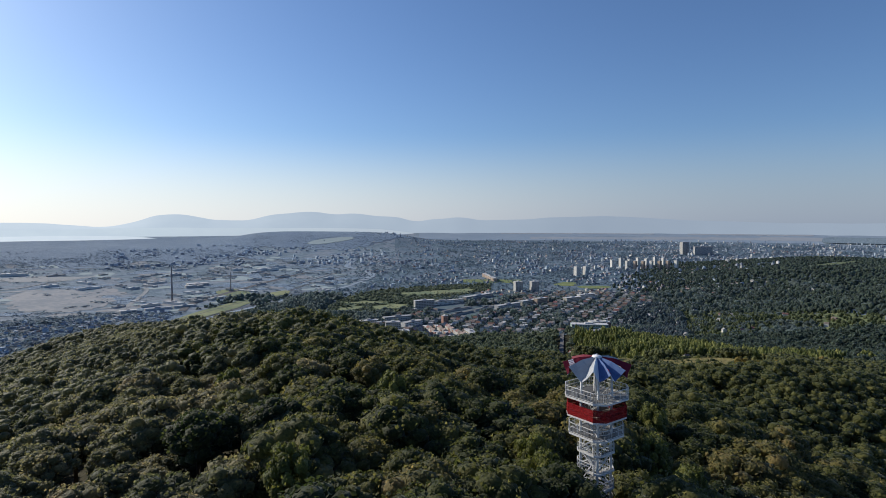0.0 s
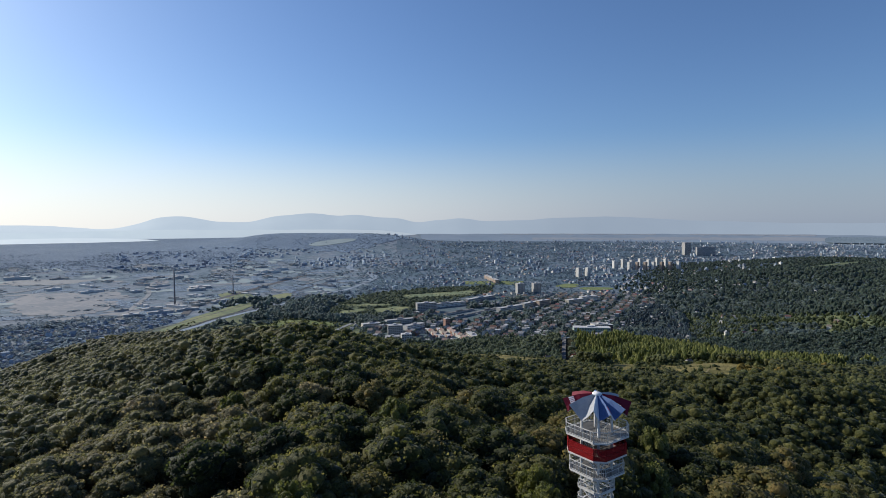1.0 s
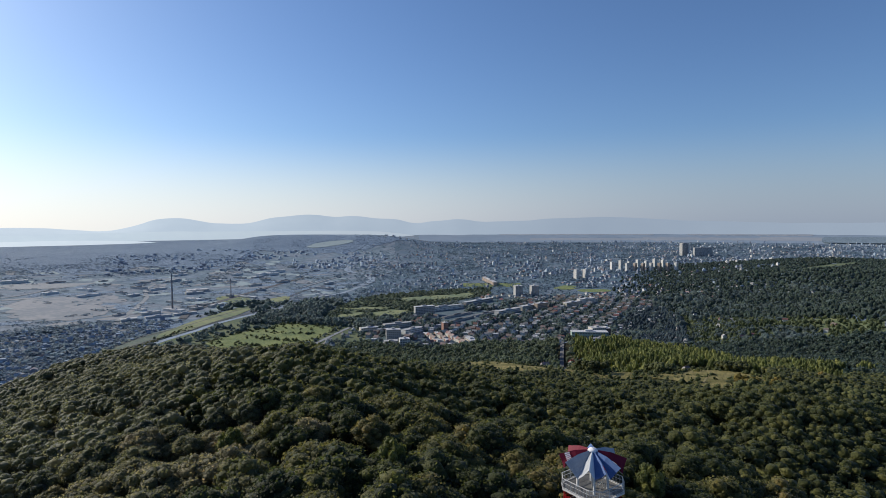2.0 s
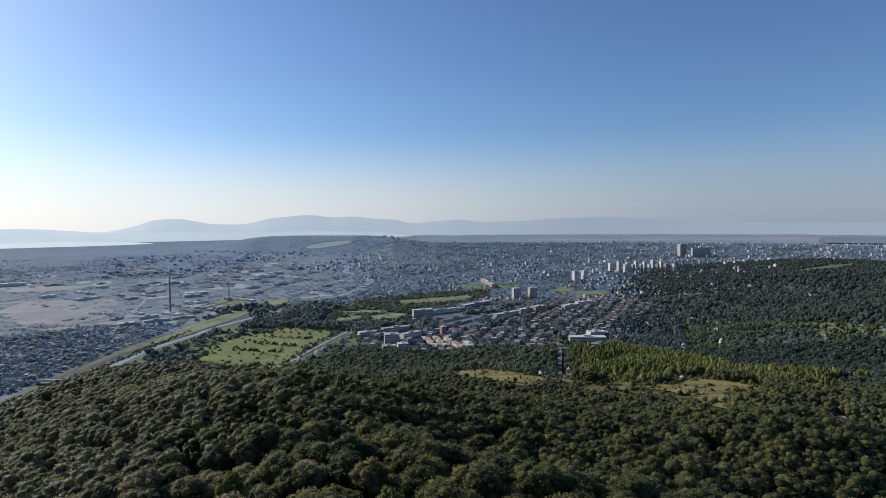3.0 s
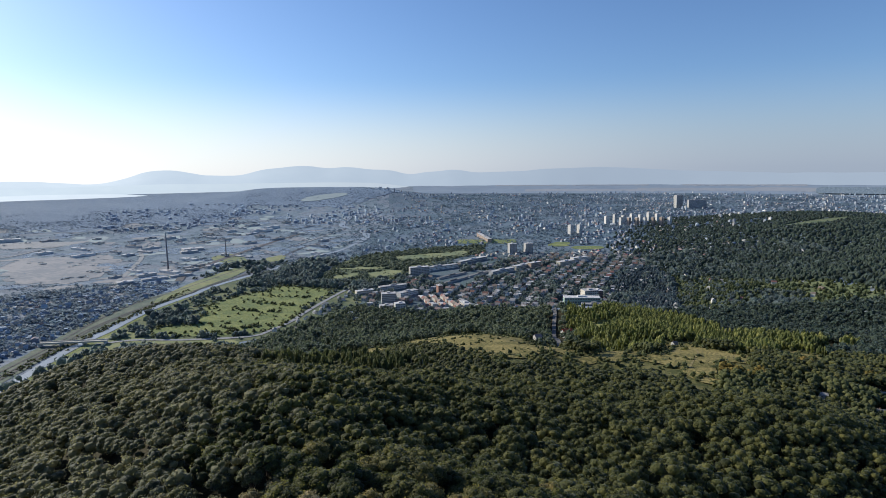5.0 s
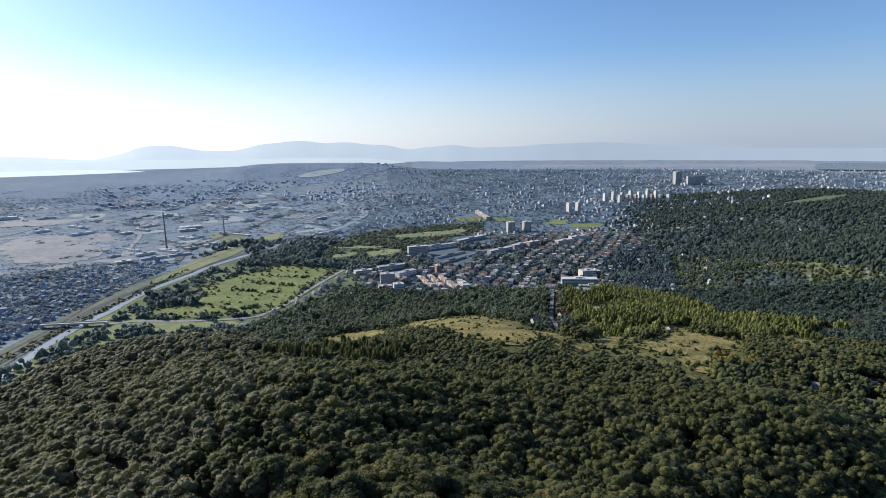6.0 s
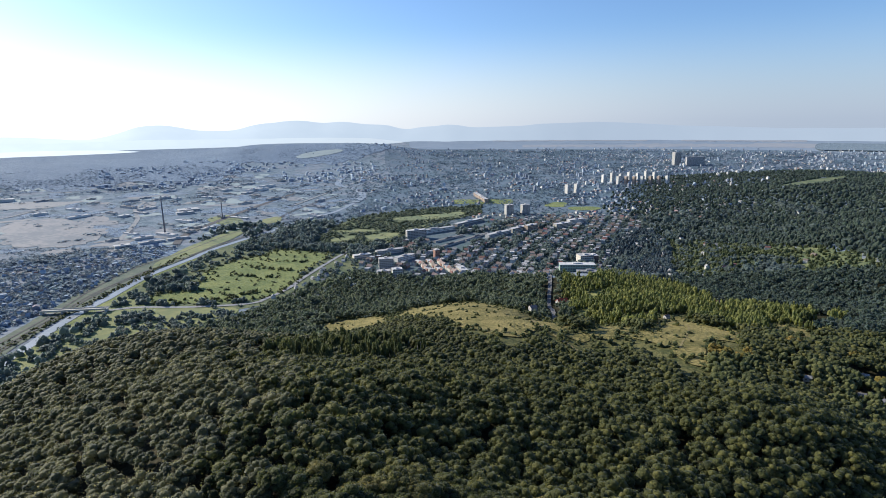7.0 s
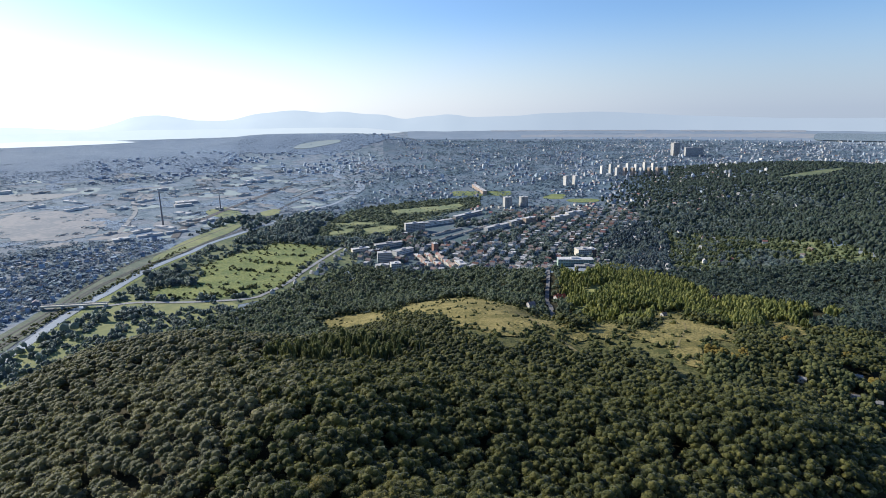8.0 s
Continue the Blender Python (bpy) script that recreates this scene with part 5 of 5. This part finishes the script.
def join_houses(name, spots, label):
    """Far houses by wall and roof material: one mesh for each."""
    sets = {}
    for x, y, kind, turn, k in spots:
        m = pose(x, y, gz(x, y), 0, 0, turn) @ Matrix.Scale(k, 4)
        # most far houses swap to wall and roof colours with haze in them
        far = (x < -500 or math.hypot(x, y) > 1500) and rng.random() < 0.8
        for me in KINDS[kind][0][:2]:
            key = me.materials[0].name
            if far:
                key = M["hazed_wall" if "roof" not in key else "far_tile" if "tile" in key else "hazed_roof"].name
            b = sets.setdefault(key, (Build(), me))[0]
            b.add([m @ v.co for v in me.vertices], [p.vertices[:] for p in me.polygons])
    return sets


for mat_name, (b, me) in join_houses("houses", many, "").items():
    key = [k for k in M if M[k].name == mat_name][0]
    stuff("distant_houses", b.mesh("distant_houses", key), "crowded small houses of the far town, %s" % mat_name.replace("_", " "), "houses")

# apartment estates far off
sets = {}
for _ in range(2300):
    az, d = rng.uniform(-6, 42), 2000 + 3700 * rng.random()
    x, y, k = polar(az, d)
    if gz(x, y) > FLOOR + 40 + (d - 2000) * 0.03 or noise.noise((az * 0.3, d * 0.002, 8.0)) < 0.12 - 0.010 * az:
        continue
    tall = rng.random() < 0.35
    w, dd, h = (8, 7, 15) if tall else (rng.uniform(9, 24), 6, rng.uniform(4, 7.5))
    # most estates take the haze-paled wall and roof colours
    key = rng.choice(["wall_white", "hazed_wall", "hazed_wall", "hazed_wall", "hazed_wall", "wall_grey", "hazed_roof", "hazed_roof"])
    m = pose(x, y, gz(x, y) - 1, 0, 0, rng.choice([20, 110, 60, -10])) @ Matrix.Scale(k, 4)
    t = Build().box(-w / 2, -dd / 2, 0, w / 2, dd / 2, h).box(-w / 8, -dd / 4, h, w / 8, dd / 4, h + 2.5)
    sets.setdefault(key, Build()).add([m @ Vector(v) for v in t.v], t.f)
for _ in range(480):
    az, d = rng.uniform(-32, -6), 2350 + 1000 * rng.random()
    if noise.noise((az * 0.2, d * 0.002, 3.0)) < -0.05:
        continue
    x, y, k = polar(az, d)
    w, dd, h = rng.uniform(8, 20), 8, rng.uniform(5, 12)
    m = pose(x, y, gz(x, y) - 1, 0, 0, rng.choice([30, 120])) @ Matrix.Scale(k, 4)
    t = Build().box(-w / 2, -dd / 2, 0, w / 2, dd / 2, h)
    sets.setdefault("hazed_wall", Build()).add([m @ Vector(v) for v in t.v], t.f)
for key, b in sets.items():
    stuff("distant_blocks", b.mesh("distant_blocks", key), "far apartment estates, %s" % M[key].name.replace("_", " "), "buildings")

# ---- works beyond the river ----
for x, y, w, d, h, turn, wall, words in ((-669, 2043, 60, 18, 10, 62, "wall_white", "bright white factory hall with a pale roof"), (-640, 2060, 50, 16, 9, 62, "wall_white", "bright white factory hall with a pale roof"),
                                         (-650, 2154, 70, 18, 9, 62, "wall_white", "long white warehouse with a pale roof"), (-1400, 1790, 70, 26, 9, 30, "wall_white", "large pale warehouse beside a yard"),
                                         (-715, 1595, 55, 34, 7, 35, "wall_grey", "large grey hall with a pale roof"), (-700, 1540, 45, 20, 7, 35, "wall_grey", "grey workshop hall by the road"),
                                         (-641, 1193, 42, 14, 6, 55, "wall_cream", "cream workshop hall by the road"), (-600, 1150, 50, 12, 5, 40, "wall_grey", "low grey row of sheds"),
                                         (-640, 1110, 30, 16, 6, 40, "wall_grey", "low grey workshop hall"), (-560, 1185, 46, 10, 5, 40, "wall_grey", "low grey row of sheds"), (-540, 1300, 40, 12, 6, 70, "wall_cream", "cream warehouse by the railway")):
    block(x, y, w, d, h, turn, wall, words, group="factory sheds", windows=False)
for i in range(120):
    az, d = rng.uniform(-36, -10), rng.uniform(1350, 2450)
    x, y, k = polar(az, d)
    if not free(x, y, 20) or (x < -740 and y < 1480) or abs(x + 430) < 60:
        continue
    w = rng.uniform(18, 62)
    wall, words, roof = [("wall_white", "white", "roof_pale"), ("wall_grey", "grey", "roof_pale"), ("wall_grey", "grey", "roof_grey"), ("wall_cream", "cream", "roof_grey")][i % 4]
    block(x, y, w, rng.uniform(9, 18), rng.uniform(4, 7.5), 62 + rng.choice([0, 90]), wall, "%s factory shed with a flat roof" % words, roof, group="factory sheds", windows=False)
for (x, y), h, r in (((-617, 1246), 88, 3.6), ((-562, 1450), 52, 2.6)):
    ch = thing("factory_chimney", "tall tapered dark brick factory chimney", "chimney", "factory chimneys", (x, y, gz(x, y)))
    part("shaft", Build().tube([(0, 0, -1), (0, 0, h * 0.4), (0, 0, h)], [r * 0.62, r * 0.5, r * 0.38], 14).mesh("shaft", "chimney_brick", True), ch)
    part("band", Build().tube([(0, 0, h * 0.93), (0, 0, h)], [r * 0.46, r * 0.46], 14).mesh("band", "wall_grey"), ch)
    part("plinth", Build().box(-r * 1.3, -r * 1.3, -1, r * 1.3, r * 1.3, 5).mesh("plinth", "chimney_brick"), ch)
bridge = thing("river_bridge", "low pale concrete road bridge over the river", "bridge", at=(-480, 703, FLOOR), turn=6)
part("deck", Build().box(-42, -4, 4.2, 42, 4, 5.2).mesh("deck", "wall_cream"), bridge)
for s in (-4, 4):
    part("parapet", Build().box(-42, s - 0.2, 5.2, 42, s + 0.2, 6.3).mesh("parapet", "wall_cream"), bridge)
for x in (-40, -14, 14, 40):
    part("pier", Build().box(x - 1, -3.5, -1.5, x + 1, 3.5, 4.2).mesh("pier", "wall_grey"), bridge)

# ---- valley trees ----
spots, bush = [], []


def near_line(line, x, y, w):
    return any(Vector((x - a, y - b)).length < w for a, b in line)


def grow(x, y, w, h):
    spots.append((x, y, gz(x, y) - 0.25 * h, w, h, rng.uniform(0, 6.28)))


for _ in range(30000):
    az, d = rng.uniform(-44, 38), 620 + 4600 * rng.random() ** 1.25
    x, y, k = polar(az, d)
    z = gz(x, y)
    if z > FLOOR + 34 + max(0, d - 2000) * 0.035 and az > 0:
        continue
    if az < -0.5 and d > 2650:
        continue
    if d < 1700 and (inside(WOOD_EDGE, x, y) or blocked(np.array([x]), np.array([y]))[0] or not free(x, y, 3)):
        continue
    if d < 1500 and (abs(x + 465) < 60 or -540 < x < -400) and y < 1150:
        continue
    wooded = noise.noise((x * 0.006, y * 0.006, 1.0)) > 0.12
    s = (rng.uniform(4.5, 8) if wooded else rng.uniform(2.5, 5)) * (1 + d / 6500) * k
    if wooded or rng.random() < 0.8:
        grow(x, y, s, s * rng.uniform(0.9, 1.3))
# low scrub and hedges over the floor beyond the river
for _ in range(9000):
    az, d = rng.uniform(-44, -8), 1120 + 1500 * rng.random()
    x, y, k = polar(az, d)
    if x < -0.27 * y and noise.noise((x * 0.012, y * 0.005, 2.0)) > -0.05:
        s = rng.uniform(1.6, 4.2)
        grow(x, y, s, s * 0.9)
for _ in range(17000):
    az, d = rng.uniform(-9, 40), 1400 + 3900 * rng.random()
    x, y, k = polar(az, d)
    if gz(x, y) < FLOOR + 34 + max(0, d - 2000) * 0.035 and noise.noise((x * 0.008, y * 0.005, 7.0)) > -0.35:
        s = rng.uniform(2.8, 6.2) * k
        grow(x, y, s, s * 1.3)
# garden trees of the near town and the suburb across the river
for x, y in streets:
    for _ in range(3):
        s = rng.uniform(1.6, 3.2)
        grow(x + rng.choice([-1, 1]) * rng.uniform(7, 11), y + rng.uniform(-6, 6), s, s * 1.2)
for _ in range(5200):
    x, y = polar(rng.uniform(-44, -25), rng.uniform(700, 1300))[:2]
    if x < -525:
        s = rng.uniform(2.5, 5)
        grow(x, y, s, s * 1.1)
for _ in range(700):
    x, y = rng.uniform(-160, 330), rng.uniform(1030, 1450)
    if free(x, y, 2):
        s = rng.uniform(2.5, 5.5)
        grow(x, y, s, s * 1.2)
for _ in range(420):
    x, y = rng.uniform(-1020, -750), rng.uniform(1320, 1660)
    if inside([(-1000, 1500), (-930, 1640), (-850, 1640), (-770, 1340), (-880, 1340)], x, y):
        s = rng.uniform(4, 7)
        spots.append((x, y, gz(x, y) - 1, s, s, rng.uniform(0, 6)))
# thick belt of trees beyond the pasture
for _ in range(1500):
    x, y = rng.uniform(-440, 40), rng.uniform(1000, 1500)
    if inside([(-395, 1060), (-300, 1075), (-180, 1030), (-140, 960), (-100, 1100), (-200, 1130), (-260, 1200), (-240, 1400), (-180, 1500), (-330, 1460), (-375, 1250)], x, y):
        grow(x, y, rng.uniform(6, 10), rng.uniform(7, 12))
# trees along the river and the foot of the hill
for _ in range(150):
    t = rng.random()
    x, y = -424 + rng.normal() * 11, 480 + 560 * t
    if not inside(MEADOW, x, y):
        grow(x, y, rng.uniform(3.5, 7.5), rng.uniform(4.5, 9))
for x, y, s in ((-441, 828, 12), (-428, 826, 11), (-434, 838, 10), (-421, 879, 13), (-434, 617, 10), (-440, 606, 8), (-446, 562, 9), (-447, 540, 10), (-445, 592, 8), (-432, 663, 9), (-424, 655, 7), (-405, 737, 8), (-441, 777, 7), (-432, 765, 8)):
    grow(x, y, s, s * 1.1)
models = [crown(2, ICO1, 6, 0.3, reach=0.78, core=0.78, proud=0.04) for _ in range(10)]
specks = [crown(1, ICO1, 9, 0.5, reach=0.85, core=0) for _ in range(12)]
thin = rng.random(len(spots))
plateau_spots = []
for i in range(8500):
    az, d = rng.uniform(-47, -1), 2600 + 1400 * rng.random()
    if i > 6500:
        az, d = rng.uniform(-47, -17), 2300 + 480 * rng.random()
    x, y, k = polar(az, d)
    s = rng.uniform(2.6, 6.0) * k
    if (d < 3150 if az < -19 else hill_foot(az) - 60 < d < 4000) and noise.noise((x * 0.004, y * 0.003, 4.0)) > -0.12:
        plateau_spots.append((x, y, gz(x, y) - 0.3 * s, s, s * 0.7, rng.uniform(0, 6.28)))
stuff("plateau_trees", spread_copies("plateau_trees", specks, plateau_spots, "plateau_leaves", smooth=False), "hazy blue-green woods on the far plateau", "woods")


def kept(p, t):
    """Beyond the river the trees stand in groves, with open ground between."""
    if p[0] < -0.27 * p[1] and p[0] < -520:
        if p[1] < 1110:
            return t < 0.8
        if p[0] < -720 and p[1] < 1490 or p[0] < -1120 and p[1] < 1840:
            return t < 0.15
        return noise.noise((p[0] * 0.005, p[1] * 0.004, 5.0)) > 0.05 and t < 0.55 or t < 0.12
    return p[1] < 1350 or t < 0.72


def in_the_open(x, y):
    """On a field or on the river, or so close before it that a crown would hide it."""
    r = math.hypot(x, y)
    for back in (0, 22):
        p, q = x * (1 + back / r), y * (1 + back / r)
        if any(inside(f, p, q) for f in FIELDS + SPORTS):
            return True
        for (a, b), (c, d) in zip(LANE[1:], LANE[2:]):
            t = min(1, max(0, ((p - a) * (c - a) + (q - b) * (d - b)) / ((c - a) ** 2 + (d - b) ** 2)))
            if math.hypot(p - a - t * (c - a), q - b - t * (d - b)) < 8:
                return True
        if 1050 < y < 1800 and any(abs(p - (a + (c - a) * (q - b) / (d - b))) < 11 for (a, b), (c, d) in zip(RIVER[12:], RIVER[13:]) if b <= q < d):
            return True
    return False


spots = [p for p, t in zip(spots, thin) if kept(p, t) and not in_the_open(p[0], p[1])]
for _ in range(2600):
    x, y = rng.uniform(-246, 141), rng.uniform(1072, 1623)
    bare = any(inside(f, x, y) for f in FIELDS)
    if inside(SCRUB, x, y) and (not bare or noise.noise((x * 0.012 + y * 0.03, y * 0.045 - x * 0.02, 3.0)) > 0.12):
        s = rng.uniform(2.0, 4.5) if bare or in_the_open(x, y) else rng.uniform(4.0, 10.0)
        spots.append((x, y, 0.0, s, s, rng.uniform(0, 6.28)))
low = [(x, y, gz(x, y) - 0.8, w * 0.55, h * 0.5, t) for x, y, z, w, h, t in spots if inside(SCRUB, x, y)]
spots = [p for p in spots if not inside(SCRUB, p[0], p[1])]
stuff("scrub_bushes", spread_copies("scrub_bushes", models, low, "foot_leaves", smooth=False), "olive-green bushes and low trees over scrubland", "bushes")
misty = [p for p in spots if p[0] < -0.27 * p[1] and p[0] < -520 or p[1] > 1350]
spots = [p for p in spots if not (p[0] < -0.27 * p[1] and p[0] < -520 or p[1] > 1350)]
# far crowns: haze-blued leaves, flattened so that their lit tops show
for name, leaves, words, stand in (("far_valley_trees", "far_haze_leaves", "blue-green trees of the far valley in morning haze", [p for p in misty if p[0] < -0.2 * p[1] and p[1] >= 1110]),
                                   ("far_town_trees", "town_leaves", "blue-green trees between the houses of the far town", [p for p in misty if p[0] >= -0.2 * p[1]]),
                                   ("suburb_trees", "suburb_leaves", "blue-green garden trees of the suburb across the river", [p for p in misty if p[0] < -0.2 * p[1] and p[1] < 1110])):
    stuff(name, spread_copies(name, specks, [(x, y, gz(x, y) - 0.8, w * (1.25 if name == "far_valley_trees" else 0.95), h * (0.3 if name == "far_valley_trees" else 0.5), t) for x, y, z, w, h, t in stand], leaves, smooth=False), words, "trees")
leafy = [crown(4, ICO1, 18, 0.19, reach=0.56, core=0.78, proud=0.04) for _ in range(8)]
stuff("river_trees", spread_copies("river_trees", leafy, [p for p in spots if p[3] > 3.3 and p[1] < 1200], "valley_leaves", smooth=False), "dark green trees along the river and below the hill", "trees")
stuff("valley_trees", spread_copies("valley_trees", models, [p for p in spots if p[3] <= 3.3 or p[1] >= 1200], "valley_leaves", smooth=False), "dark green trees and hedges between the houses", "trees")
for _ in range(260):
    x, y = rng.uniform(-425, -185), rng.uniform(720, 1060)
    if inside(MEADOW, x, y) and noise.noise((x * 0.02, y * 0.03, 6.0)) > -0.1:
        bush.append((x, y, gz(x, y) - 0.3, rng.uniform(1.2, 3.0), rng.uniform(1.4, 3.2), rng.uniform(0, 6)))
for _ in range(1700):
    x, y = rng.uniform(-135, 330), rng.uniform(295, 655)
    if any(inside(p, x, y) for p in OPEN[1:6]) and noise.noise((x * 0.03, y * 0.03, 6.0)) > (-0.1 if x < -30 else 0.05):
        bush.append((x, y, gz(x, y) + 0.3, rng.uniform(0.8, 2.2), rng.uniform(0.8, 2.0), rng.uniform(0, 6)))
for _ in range(4200):
    x, y = rng.uniform(-160, 330), rng.uniform(262, 685)
    if inside(UNDERGROWTH, x, y) and not any(inside(q, x, y) for q in OPEN[1:6]) and noise.noise((x * 0.03, y * 0.03, 2.0)) > -0.15:
        w = rng.uniform(1.0, 2.6)
        bush.append((x, y, gz(x, y) - 0.2, w, w * rng.uniform(0.8, 1.3), rng.uniform(0, 6)))
for (x0, y0), (x1, y1), count in (((-300, 765), (-248, 790), 26), ((-330, 745), (-285, 752), 22), ((-350, 800), (-300, 770), 12), ((-340, 880), (-250, 860), 16), ((-330, 930), (-235, 900), 18), ((-310, 985), (-230, 960), 14)):
    for _ in range(count):
        t = rng.random()
        w = rng.uniform(1.4, 3.4)
        x, y = x0 + (x1 - x0) * t + rng.normal() * 3, y0 + (y1 - y0) * t + rng.normal() * 3
        bush.append((x, y, gz(x, y) - 0.3, w, w * 1.1, rng.uniform(0, 6)))
for _ in range(420):
    y = rng.uniform(400, 1040)
    x = -478 - 8 * math.sin((y - 400) / 200) + rng.normal() * 5
    w = rng.uniform(0.8, 2.2)
    bush.append((x, y, gz(x, y) - 0.2, w, w, rng.uniform(0, 6)))
for poly in OPEN[1:6] + [MEADOW]:
    for (x0, y0), (x1, y1) in zip(poly, poly[1:] + poly[:1]):
        for _ in range(int(math.hypot(x1 - x0, y1 - y0) / 3)):
            t = rng.random()
            x, y = x0 + (x1 - x0) * t + rng.normal() * 6, y0 + (y1 - y0) * t + rng.normal() * 6
            w = rng.uniform(0.8, 2.8)
            bush.append((x, y, gz(x, y) - 0.2, w, w * rng.uniform(0.8, 1.3), rng.uniform(0, 6)))
stuff("meadow_bushes", spread_copies("meadow_bushes", models, bush, "edge_leaves", smooth=False), "dark bushes scattered over the meadows", "bushes")
